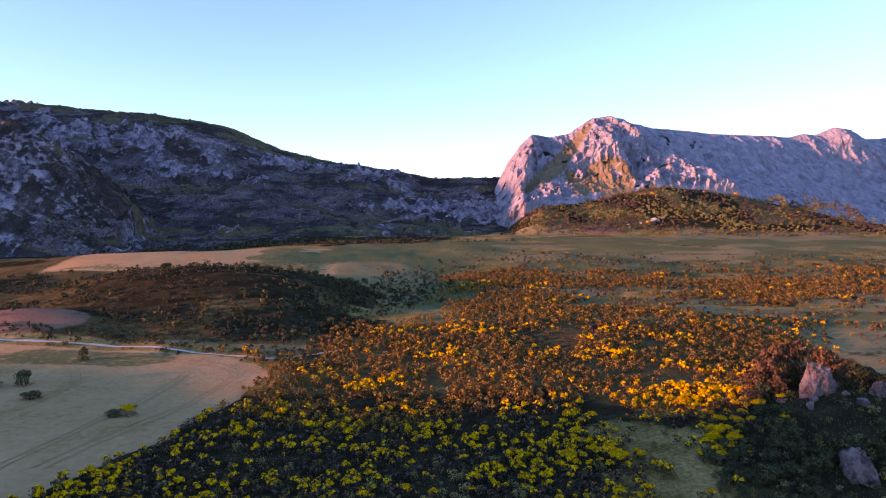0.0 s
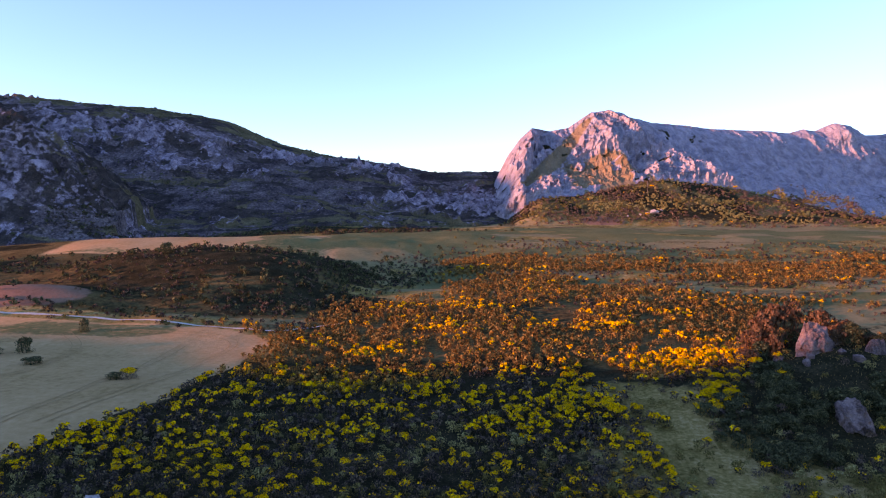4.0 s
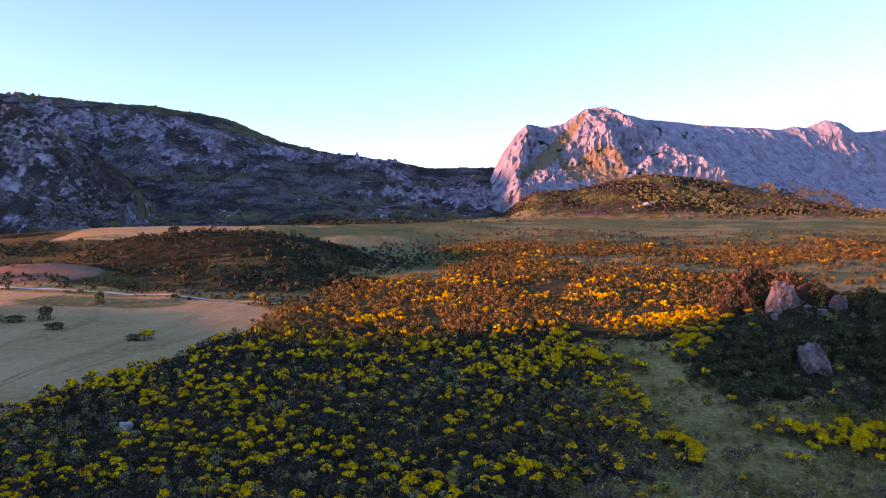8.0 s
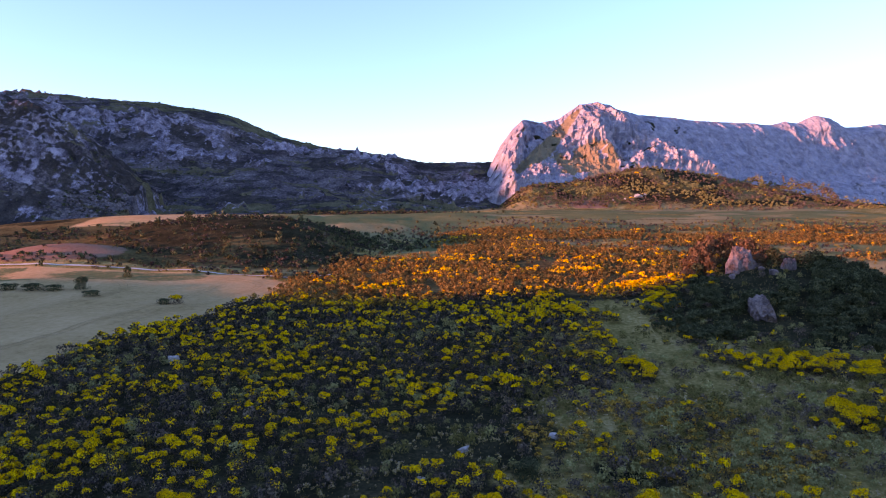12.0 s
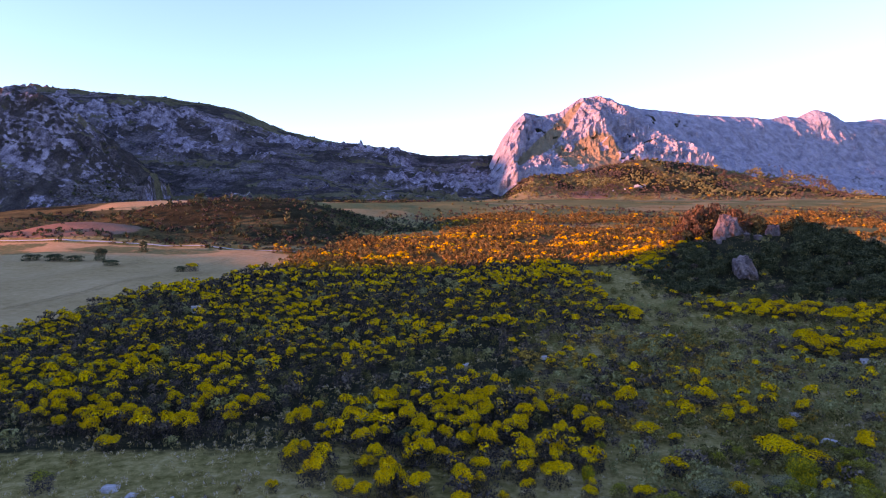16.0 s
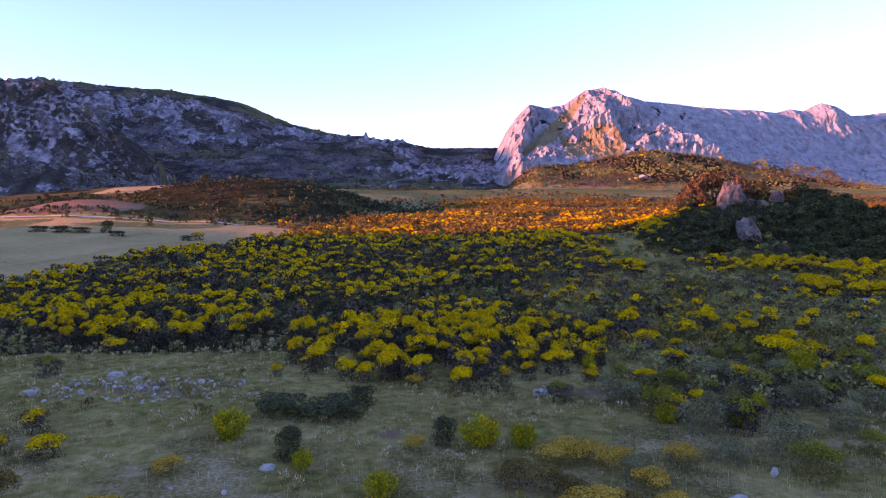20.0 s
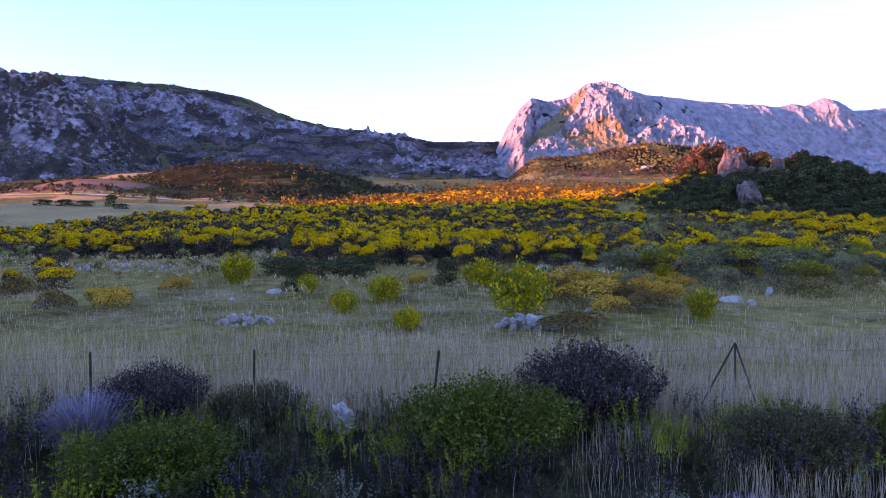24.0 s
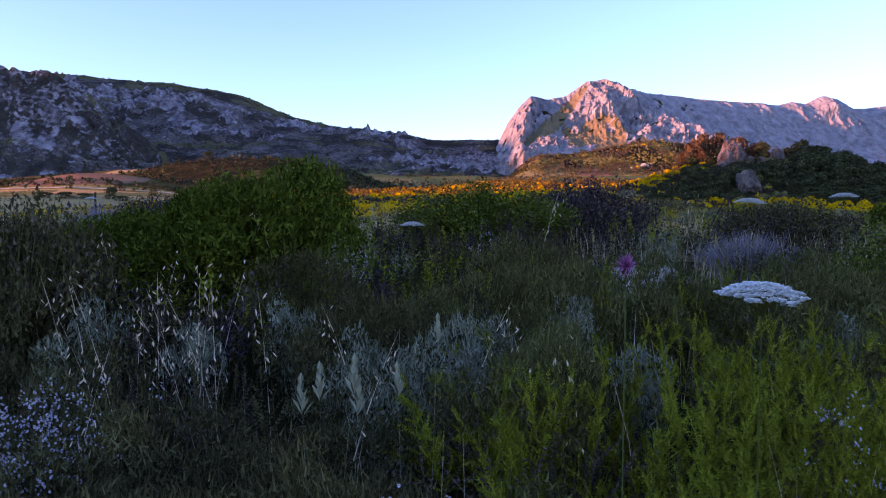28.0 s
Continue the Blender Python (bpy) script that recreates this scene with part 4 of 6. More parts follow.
def bush_thing(name, proto, x, y, w, h, mats, label, category, group="", z=None, base=(3.0, 2.4), names=("foliage", "blossom"), turn=None):
    """One shrub standing on the ground: foliage and, where it blooms, blossom."""
    root = new(name)
    root.empty_display_size = 0.2
    zz = float(ground_z(np.array([x]), np.array([y]))[0]) if z is None else z
    root.matrix_basis = pose(x, y, zz - 0.03, 0, 0, rng.random() * 360 if turn is None else turn) @ Matrix.Diagonal((w / base[0], w / base[0], h / base[1], 1))
    for m, me in zip(names, proto):
        part(m, me, root)
    return tagged(root, label, category, group)


def proto_meshes(name, proto, mats):
    c, s = proto
    out = []
    tri = c.reshape(-1, 3, 3)
    for k, m in enumerate(mats):
        t = tri[s == k]
        if len(t):
            out.append(tri_mesh(name, t.reshape(-1, 3), np.zeros(len(t), int), [m]))
    return out


oak_meshes = [proto_meshes("evergreen_bush", p, [oak_leaf]) for p in bush_protos]
crown_leaf = material("redbrown_leaves", [(0.2, (0.05, 0.028, 0.018)), (0.5, (0.12, 0.066, 0.038)), (0.8, (0.21, 0.125, 0.065))], 0.5, per_island=0.4)
rust_meshes = [proto_meshes("rusty_bush", p, [crown_leaf]) for p in bush_protos[:2]]
r = np.random.default_rng(77)
for k in range(190):
    a, d = r.random() * 6.283, np.sqrt(r.random())
    x, y = 70 + np.cos(a) * d * 27, 144 + np.sin(a) * d * 19
    if abs(x - 57.3) < 3.6 and 121 < y < 131 or abs(x - 60) < 5 and 134 < y < 152 or abs(x - 69) < 3.8 and 136 < y < 149:
        continue
    if x < 54 and y > 138:
        continue
    w = 2.4 + 2.6 * r.random()
    bush_thing("evergreen_bush", oak_meshes[k % 4], x, y, w, w * (0.6 + 0.3 * r.random()), None, "dark evergreen bush on the boulder hillock", "bush", "hillock bushes")
for k in range(260):
    a, d = r.random() * 6.283, np.sqrt(r.random())
    x, y = 70 + np.cos(a) * d * 30, 131 + np.sin(a) * d * 17
    if abs(x - 57.3) < 3.6 and 119 < y < 131 or abs(x - 61.5) < 6 and 135 < y < 152 or abs(x - 70.6) < 3 and 136 < y < 148:
        continue
    if x < 50 and y > 138:
        continue
    w = 1.8 + 2.2 * r.random()
    bush_thing("evergreen_bush", oak_meshes[k % 4], x, y, w, w * (0.55 + 0.25 * r.random()), None, "dark evergreen bush on the boulder hillock", "bush", "hillock bushes")
for k in range(46):
    a, d = r.random() * 6.283, np.sqrt(r.random())
    x, y = 47 + np.cos(a) * d * 8, 131 + np.sin(a) * d * 13
    w = 1.7 + 1.8 * r.random()
    bush_thing("evergreen_bush", oak_meshes[k % 4], x, y, w, w * (0.55 + 0.25 * r.random()), None, "dark evergreen bush at the foot of the hillock", "bush", "hillock bushes")
for k, (x, y, w, h) in enumerate([(56, 153, 5.5, 15.6), (58.5, 155, 6.0, 17.0), (53.5, 152, 5, 13.2), (62.5, 155.5, 6.0, 17.4), (66.5, 154, 5.6, 16.6), (69.5, 152, 5.4, 14.6), (67, 149.5, 4.4, 13.6), (73, 150.5, 4.4, 12.4), (51.5, 148, 4, 10.5), (56.2, 149, 3.6, 12.6)]):
    h = h - float(ground_z(np.array([x]), np.array([y]))[0])
    bush_thing("rusty_bush", rust_meshes[k % 2], x, y, w, h, None, "rust-brown bush crowning the boulder hillock", "bush", "hillock crown bushes")

# ---------------------------------------------------------------- line of poles under the cliff
def pole(x, y, h):
    bm = bmesh.new()
    bmesh.ops.create_cone(bm, cap_ends=True, segments=8, radius1=0.16, radius2=0.10, depth=h, matrix=Matrix.Translation((0, 0, h / 2 - 0.3)))
    me = bpy.data.meshes.new("pole")
    bm.to_mesh(me)
    bm.free()
    me.materials.append(pole_mat)
    root = tagged(new("utility_pole"), "weathered wooden utility pole on the heath", "utility pole", "pole line")
    root.matrix_basis = pose(x, y, float(ground_z(np.array([x]), np.array([y]))[0]))
    part("pole", me, root)
    bm = bmesh.new()
    bmesh.ops.create_cube(bm, size=1.0, matrix=Matrix.Translation((0, 0, h - 0.9)) @ Matrix.Diagonal((1.6, 0.12, 0.14, 1)))
    me = bpy.data.meshes.new("crossarm")
    bm.to_mesh(me)
    bm.free()
    me.materials.append(pole_mat)
    part("crossarm", me, root)


for k, (x, y, w) in enumerate([(146, 501, 2.6), (149.5, 502, 1.8), (142, 500, 1.4), (137, 499, 1.0), (153, 505, 1.2), (128, 497, 1.0)]):
    put_rock("rock", 60 + k, x, y, (w * 1.3, w, w * 0.8), stone_mat, "pale rock on the heath below the cliff", "rock", 0.2, "heath rocks", 50 * k)
pole_mat = material("weathered_wood", [(0.3, (0.12, 0.10, 0.085)), (0.7, (0.24, 0.21, 0.18))], 2.0, bump=0.02, bump_scale=8)
for x, y in ((151, 530), (260, 560), (305, 585), (-135, 470)):
    pole(x, y, 10.0)

# ---------------------------------------------------------------- meadow shrubs, each a thing of its own
def spray_proto(seed, stems=70, w=1.6, h=1.4, leaf=0.05, bloom=0.5, n=22, loose=0.045):
    """An upright broom: thin stems fanning from the base, with twig tips and some blossom."""
    r = np.random.default_rng(seed)
    corners, slots = [], []
    for _ in range(stems):
        a, lean = r.random() * 6.283, np.sqrt(r.random())
        tip = np.array([np.cos(a) * lean * w / 2, np.sin(a) * lean * w / 2, h * (1 - 0.35 * lean * lean) * (0.75 + 0.3 * r.random())])
        side = np.array([-np.sin(a), np.cos(a), 0]) * 0.012
        foot = tip * np.array([0.5, 0.5, 0.0])
        mid = foot * 0.4 + tip * np.array([0.42, 0.42, 0.55])
        for p, q in ((foot, mid), (mid, tip)):
            corners.append([p - side, p + side, q])
            slots.append(0)
        f = (0.18 + 0.86 * r.random(n) ** 0.7)[:, None]
        pts = foot + (tip - foot) * f + r.normal(size=(n, 3)) * loose
        pts[:, 2] = np.clip(pts[:, 2], 0.05, None)
        t = leaf_tris(pts, leaf, r, 1.7, 0.8).reshape(-1, 3, 3)
        corners.extend(t)
        yellow = r.random() < bloom
        slots.extend(np.where(r.random(n) < (0.45 if yellow else 0.04), 1, 0))
    return np.array(corners, float).reshape(-1, 3), np.array(slots, int)


def mound_proto(seed, mounds=7, faces=3200, w=1.5, h=1.05, size=0.034):
    """A cushion plant: close round mounds with a skin of fine tips, lighter on top."""
    q = np.random.default_rng(seed)
    k = np.arange(mounds)
    ang, rad = k * 2.4 + q.random(mounds), np.sqrt((k + 0.2) / mounds) * w * 0.34
    ball = w * (0.17 + 0.08 * q.random(mounds))
    centre = np.stack([np.cos(ang) * rad, np.sin(ang) * rad, h * (0.62 - 0.45 * (rad / w * 2) ** 2) * (0.8 + 0.4 * q.random(mounds)) - ball * 0.2], 1)
    pick = q.integers(0, mounds, faces)
    d = q.normal(size=(faces, 3))
    d[:, 2] = np.where(d[:, 2] < -0.5, -d[:, 2], d[:, 2])
    d /= np.linalg.norm(d, axis=1)[:, None]
    p = centre[pick] + d * (ball[pick] * (0.92 + 0.12 * q.random(faces)))[:, None]
    p[:, 2] = np.clip(p[:, 2], 0.02, None)
    nrm = d + q.normal(size=d.shape) * 0.4
    u = np.cross(nrm, q.normal(size=d.shape))
    u /= np.linalg.norm(u, axis=1)[:, None]
    v = np.cross(nrm, u)
    v /= np.linalg.norm(v, axis=1)[:, None]
    e = (size * (0.6 + 0.5 * q.random(faces)))[:, None]
    corners = np.stack([p + u * e, p - u * e * 0.5 + v * e * 0.87, p - u * e * 0.5 - v * e * 0.87], 1).reshape(-1, 3)
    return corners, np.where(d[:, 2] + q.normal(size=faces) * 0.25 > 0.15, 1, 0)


near_broom = [proto_meshes("yellow_broom", puff_proto(600 + k, 1900, (800, 2600, 1700, 3400)[k], 10 + k, w=1.5, h=1.05, leaf=0.034, petal=0.046, share=(0.3, 0.75, 0.5, 0.9)[k]), [broom_leaf, broom_flower]) for k in range(4)]
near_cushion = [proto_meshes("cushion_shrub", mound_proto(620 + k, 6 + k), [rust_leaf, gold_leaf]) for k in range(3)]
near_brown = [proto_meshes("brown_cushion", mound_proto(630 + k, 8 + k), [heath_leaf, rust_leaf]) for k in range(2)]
dusk_leaf = material("dusky_green_leaves", [(0.2, (0.06, 0.056, 0.034)), (0.5, (0.165, 0.15, 0.085)), (0.8, (0.34, 0.31, 0.18))], 0.5, per_island=0.4)
near_grey = [proto_meshes("greygreen_shrub", puff_proto(640 + k, 4200, (900, 1500, 900, 1200)[k], 12 + k, w=1.5, h=1.15, leaf=0.025, petal=0.034, share=(0.5, 0.8, 0.6, 0.5)[k]), [(dusk_leaf, olive_leaf, dusk_leaf, purple_leaf)[k], (grey_leaf, spray_leaf, grey_leaf, spray_leaf)[k]]) for k in range(4)]
near_dark = [proto_meshes("dark_bush", puff_proto(650 + k, 4600, 0, 10, w=1.5, h=1.05, leaf=0.030), [oak_leaf]) for k in range(3)]
near_spray = [proto_meshes("green_broom", spray_proto(660 + k, 60 + 20 * k, 1.5, 1.05 * 1.15, bloom=0.2 + 0.15 * k, leaf=0.05, n=42, loose=0.075), [spray_leaf, broom_flower]) for k in range(3)]


def plant_all(name, meshes, spots, label, category, group):
    for k, (x, y, w, h) in enumerate(spots):
        bush_thing(name, meshes[k % len(meshes)], x, y, w * 1.1, h, None, label, category, group, base=(1.5, 1.05))


plant_all("dark_bush", near_dark, [(-6.4, 29.6, 1.42, 1.5), (0.1, 31.3, 1.3, 1.3), (-8.2, 35.8, 3.16, 1.0), (-5.5, 35.4, 3.98, 1.0), (-4.3, 37.5, 1.81, 1.1), (-2.2, 52, 2.2, 1.5), (8.5, 71, 3.0, 2.2)], "rounded dark evergreen bush in the meadow grass", "bush", "dark meadow bushes")
plant_all("green_broom", near_spray, [(2.4, 21.1, 1.93, 1.48), (-2.2, 25.5, 1.18, 0.87), (-9.6, 31.9, 1.44, 1.19), (-3.2, 22.1, 0.86, 0.67), (-5.6, 28.3, 0.81, 0.70), (1.7, 31.1, 1.63, 1.04), (7.8, 20.8, 0.83, 0.91), (3.6, 30.8, 1.15, 0.96), (-1.0, 18.6, 0.70, 0.52)], "upright yellow-green broom with thin twigs", "broom", "green brooms")
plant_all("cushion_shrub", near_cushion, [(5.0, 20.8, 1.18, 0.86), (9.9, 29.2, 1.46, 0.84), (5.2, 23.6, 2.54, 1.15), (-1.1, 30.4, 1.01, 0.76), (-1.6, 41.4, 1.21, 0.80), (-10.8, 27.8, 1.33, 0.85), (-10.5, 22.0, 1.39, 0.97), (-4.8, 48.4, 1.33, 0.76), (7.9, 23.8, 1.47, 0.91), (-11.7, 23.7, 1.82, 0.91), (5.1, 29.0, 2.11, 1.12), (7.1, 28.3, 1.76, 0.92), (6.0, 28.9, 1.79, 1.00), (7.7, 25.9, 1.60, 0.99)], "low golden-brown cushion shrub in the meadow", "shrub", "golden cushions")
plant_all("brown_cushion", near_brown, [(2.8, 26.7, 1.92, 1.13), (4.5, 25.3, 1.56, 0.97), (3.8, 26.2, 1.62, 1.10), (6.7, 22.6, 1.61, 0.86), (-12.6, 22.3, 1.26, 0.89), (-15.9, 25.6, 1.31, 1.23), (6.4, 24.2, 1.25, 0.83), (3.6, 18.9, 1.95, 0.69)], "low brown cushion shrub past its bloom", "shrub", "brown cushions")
plant_all("yellow_broom", near_broom, [(-19.0, 32.8, 1.63, 1.1), (-16.7, 29.6, 1.77, 1.0), (-18.9, 30.0, 0.96, 0.9), (23.7, 48.9, 3.6, 1.9), (24.9, 46.3, 2.8, 1.6), (16.0, 54.0, 2.28, 1.38), (15.5, 46.1, 2.24, 1.41), (1.2, 40.2, 1.53, 1.5), (3.7, 40.5, 1.14, 1.4), (-10.4, 43.9, 0.92, 0.82), (5.5, 45.2, 1.83, 1.5), (7.4, 44.7, 2.38, 1.6), (-7.9, 47.1, 3.0, 2.0), (-24.6, 52.3, 2.12, 1.07), (10.0, 47.3, 2.3, 1.6)], "rounded broom shrub covered in yellow blossom", "broom", "yellow brooms")
plant_all("greygreen_shrub", near_grey, [(9.8, 37.7, 2.42, 1.3), (11.2, 35.6, 2.57, 1.4), (12.4, 33.3, 2.66, 1.4), (14.3, 33.3, 2.66, 1.5), (14.7, 29.9, 2.62, 1.6), (14.5, 27.2, 2.37, 1.3), (11.9, 29.0, 2.08, 1.0), (17.7, 38.9, 2.81, 1.4), (19.4, 33.3, 2.13, 1.4), (13.4, 40.3, 2.27, 1.3), (16.4, 42.0, 3.05, 1.4), (-25.2, 44.7, 2.02, 1.2), (19.6, 37.1, 2.38, 1.4), (18.5, 30.0, 1.43, 1.0), (7.6, 27.0, 1.71, 0.9), (6.5, 38.3, 1.85, 1.0), (22.5, 36, 2.2, 1.2), (25, 41, 2.4, 1.3), (21, 43, 2.4, 1.3)], "soft grey-green shrub in the meadow", "shrub", "grey-green shrubs")

shrub_spots, r = [], np.random.default_rng(55)
for k in range(56):
    x, y = 9 + 24 * r.random(), 31 + 20 * r.random()
    if x < 0.55 * y - 2:
        continue
    shrub_spots.append((x, y, 1.2 + 1.2 * r.random(), 0.9 + 0.5 * r.random()))
for k in range(46):
    x, y = 9 + 20 * r.random(), 34 + 16 * r.random()
    shrub_spots.append((x, y, 1.0 + 1.0 * r.random(), 0.8 + 0.5 * r.random()))
plant_all("greygreen_shrub", near_grey[1:], shrub_spots[::2], "olive shrub with yellow-green tips in the meadow scrub", "shrub", "meadow scrub")
plant_all("green_broom", near_spray, [(x, y, w * 0.7, h * 0.9) for x, y, w, h in shrub_spots[1::4]], "upright yellow-green broom with thin twigs", "broom", "green brooms")
plant_all("yellow_broom", near_broom, shrub_spots[3::4], "rounded broom shrub covered in yellow blossom", "broom", "yellow brooms")

# the front rows of the broom slope, one by one
x, y = scatter(1500, -45, 34, 42, 64, broom_density, 19)
ok = in_view(x, y, 2)
x, y = x[ok][:190], y[ok][:190]
for k in range(len(x)):
    w = 1.2 + 0.9 * rng.random()
    bush_thing("yellow_broom", near_broom[k % 4], float(x[k]), float(y[k]), w, w * (0.8 + 0.25 * rng.random()), None, "broom shrub in yellow bloom at the edge of the slope", "broom", "slope brooms", base=(1.5, 1.05))

for k in range(40):
    a, d = r.random() * 6.283, np.sqrt(r.random())
    x, y = 49 + np.cos(a) * d * 9, 150 + np.sin(a) * d * 12
    w = 1.8 + 1.2 * r.random()
    bush_thing("golden_broom", near_broom[k % 4], x, y, w, w * 0.7, None, "golden broom in the low sun beside the boulder hillock", "broom", "hillock brooms", base=(1.5, 1.05))


for k, (cx, cy, rx, ry, n) in enumerate([(49, 107, 6, 4, 12), (60, 104.5, 9, 3.5, 16), (76, 106, 11, 5, 14), (50, 85, 6, 3.5, 10), (42, 139, 4, 4, 8), (26, 139, 6, 2.2, 9), (27, 104, 3, 5, 8)]):
    for _ in range(n):
        a, d = r.random() * 6.283, np.sqrt(r.random())
        w = 1.9 + 1.3 * r.random()
        bush_thing("yellow_broom", near_broom[(1, 3, 2)[int(r.integers(0, 3))]], cx + np.cos(a) * d * rx, cy + np.sin(a) * d * ry, w, w * (0.6 + 0.2 * r.random()), None, "tall broom shrub in full yellow bloom beside the grass lane", "broom", "lane brooms", base=(1.5, 1.05))

# bushes standing in the sown field
for k, (x, y, w, h) in enumerate([(-87.8, 181.0, 4.1, 3.6), (-98, 178, 6, 1.8), (-93, 178, 5, 1.6), (-104, 178, 6, 1.7), (-81.3, 173, 5.0, 1.5), (-60.5, 163.3, 3.4, 1.4), (-84.3, 199, 2.9, 3.4), (-89.3, 262, 5.5, 4.0)]):
    bush_thing("field_bush", oak_meshes[k % 4], x, y, w, h, None, "dark bush standing in the pale wheat field", "bush", "field bushes")
bush_thing("yellow_broom", near_broom[1], -58.0, 164.0, 4.2, 2.0, None, "yellow broom alone in the wheat field", "broom", base=(1.5, 1.05))

# ---------------------------------------------------------------- stones
for k, (x, y, w, h) in enumerate([(-7.0, 28.3, 0.6, 0.33), (5.6, 39.7, 0.96, 0.47), (13.0, 27.5, 0.48, 0.5), (4.7, 22.1, 0.35, 0.22), (-1.7, 44.6, 0.94, 0.68), (-17.7, 40.8, 0.72, 0.31), (-19.1, 43.7, 0.92, 0.26), (-20.9, 44.9, 1.5, 0.3), (-23.3, 39.7, 1.2, 0.47), (10.4, 24.9, 0.9, 0.3), (10.9, 24.3, 0.38, 0.24), (-8.0, 25.9, 0.29, 0.17), (-10.1, 26.3, 0.29, 0.15), (-2.3, 30.8, 0.25, 0.15), (-22.2, 41.2, 0.6, 0.24), (-14.2, 24.3, 0.7, 0.4), (-6.5, 59.0, 2.0, 0.95), (31.4, 60.1, 1.67, 0.78)]):
    put_rock("stone", 700 + k, x, y, (w * 0.6, w * 0.45, h * 0.6), stone_mat, "pale limestone stone lying in the grass", "stone", 0.25, "meadow stones", 40 * k, 3)
for k, (x, y, w, h) in enumerate([(29.7, 52.8, 1.6, 0.76), (2.9, 77.1, 1.33, 0.76), (12.5, 80.6, 1.27, 0.66), (-1.5, 69.5, 1.3, 0.8), (-39.5, 113.5, 2.1, 1.5), (49.9, 80.5, 2.28, 0.66)]):
    put_rock("stone", 730 + k, x, y, (w * 0.6, w * 0.5, h * 0.65), stone_mat, "large pale stone among the broom", "stone", 0.2, "meadow stones", 70 * k, 3)
BANK_STONES = [(-0.75, 5.8, 0.36, 0.38), (-0.98, 5.75, 0.2, 0.26), (-1.28, 8.5, 0.42, 0.5), (4.4, 8.2, 0.36, 0.4), (1.04, 5.4, 0.24, 0.26), (1.44, 5.35, 0.40, 0.36), (1.72, 5.45, 0.44, 0.30), (1.60, 5.10, 0.36, 0.26), (1.86, 5.25, 0.28, 0.24), (1.56, 4.85, 0.22, 0.16), (0.1, 3.1, 0.3, 0.16), (0.55, 3.0, 0.18, 0.14)]
for k, (x, y, w, h) in enumerate(BANK_STONES):
    put_rock("stone", 760 + k, x, y, (w * 0.55, w * 0.45, h * 0.55), lichen_mat if k == 5 else stone_mat, "white stone with orange lichen among the heather" if k == 5 else "white limestone stone among the heather", "stone", 0.3 if 4 <= k <= 9 else 0.1, "bank stones", 55 * k, 4, rough=0.9)


def stone_heap(x, y, w, d, h, count, size, seed, label):
    """A low heap of loose stones; each is a part."""
    r = np.random.default_rng(seed)
    root = tagged(new("stone_heap"), label, "stone heap")
    z = float(ground_z(np.array([x]), np.array([y]))[0])
    root.matrix_basis = pose(x, y, z)
    shapes = [rock_mesh("stone", 800 + seed + k, (1, 0.8, 0.62), stone_mat, level=2) for k in range(4)]
    for k in range(count):
        a, q = r.random() * 6.283, np.sqrt(r.random())
        s = size * (0.6 + 0.8 * r.random())
        ob = part("stone", shapes[k % 4], root)
        ob.matrix_basis = pose(np.cos(a) * q * w / 2, np.sin(a) * q * d / 2, h * (1 - q * q) * r.random() + s * 0.3, r.random() * 50, r.random() * 50, r.random() * 360) @ Matrix.Diagonal((s, s, s, 1))
    return root


stone_heap(-5.6, 19.4, 1.6, 1.3, 0.3, 90, 0.075, 3, "round heap of small grey field stones in the grass")
stone_heap(2.3, 19.2, 1.6, 0.8, 0.3, 22, 0.17, 5, "heap of pale cleared stones in the grass")
stone_heap(-17, 40.5, 15, 6.0, 0.08, 150, 0.17, 8, "scatter of flat grey stones in the thin grass")

# ---------------------------------------------------------------- fence
def steel_post(x, y, height, lean, name="fence_post"):
    """A thin angle-iron post with two flanges."""
    bm = bmesh.new()
    for sx, sy, ox, oy in ((0.030, 0.006, 0.0, 0.0), (0.006, 0.030, -0.012, 0.012)):
        m = Matrix.Translation((ox, oy, height / 2 - 0.1)) @ Matrix.Diagonal((sx, sy, height + 0.2, 1))
        bmesh.ops.create_cube(bm, size=1.0, matrix=m)
    me = bpy.data.meshes.new(name)
    bm.to_mesh(me)
    bm.free()
    me.materials.append(steel_mat)
    ob = new(name, me)
    z = float(ground_z(np.array([x]), np.array([y]))[0])
    ob.matrix_basis = pose(x, y, z, 0, lean, 20)
    return ob


for x, y, top, lean in [(-4.72, 9.25, 0.22, 1), (-2.62, 9.5, 0.20, 1.5), (-0.18, 9.5, 0.19, 7), (1.86, 9.5, 0.22, 2), (6.25, 9.7, 0.20, 8), (-7.0, 9.1, 0.2, 2), (8.6, 9.9, 0.2, -3)]:
    z = float(ground_z(np.array([x]), np.array([y]))[0])
    tagged(steel_post(x, y, top - z, lean), "thin rusty steel fence post in the grass", "fence post", "fence posts")


def braced_post(x, y, top):
    """The corner post with two slanting struts."""
    z = float(ground_z(np.array([x]), np.array([y]))[0])
    root = tagged(new("braced_post"), "rusty corner post with two slanting struts", "fence post")
    root.matrix_basis = pose(x, y, z)
    h = top - z
    for name, foot in (("post", (0.02, 0.0)), ("strut", (-0.62, -0.10)), ("strut", (0.36, -0.12))):
        bm = bmesh.new()
        a, b = Vector((foot[0], foot[1], -0.1)), Vector((0, 0, h))
        m = Matrix.Translation((a + b) / 2) @ (b - a).to_track_quat("Z", "X").to_matrix().to_4x4() @ Matrix.Diagonal((0.024, 0.010, (b - a).length, 1))
        bmesh.ops.create_cube(bm, size=1.0, matrix=m)
        me = bpy.data.meshes.new(name)
        bm.to_mesh(me)
        bm.free()
        me.materials.append(steel_mat)
        part(name, me, root)


braced_post(4.15, 9.95, 0.21)


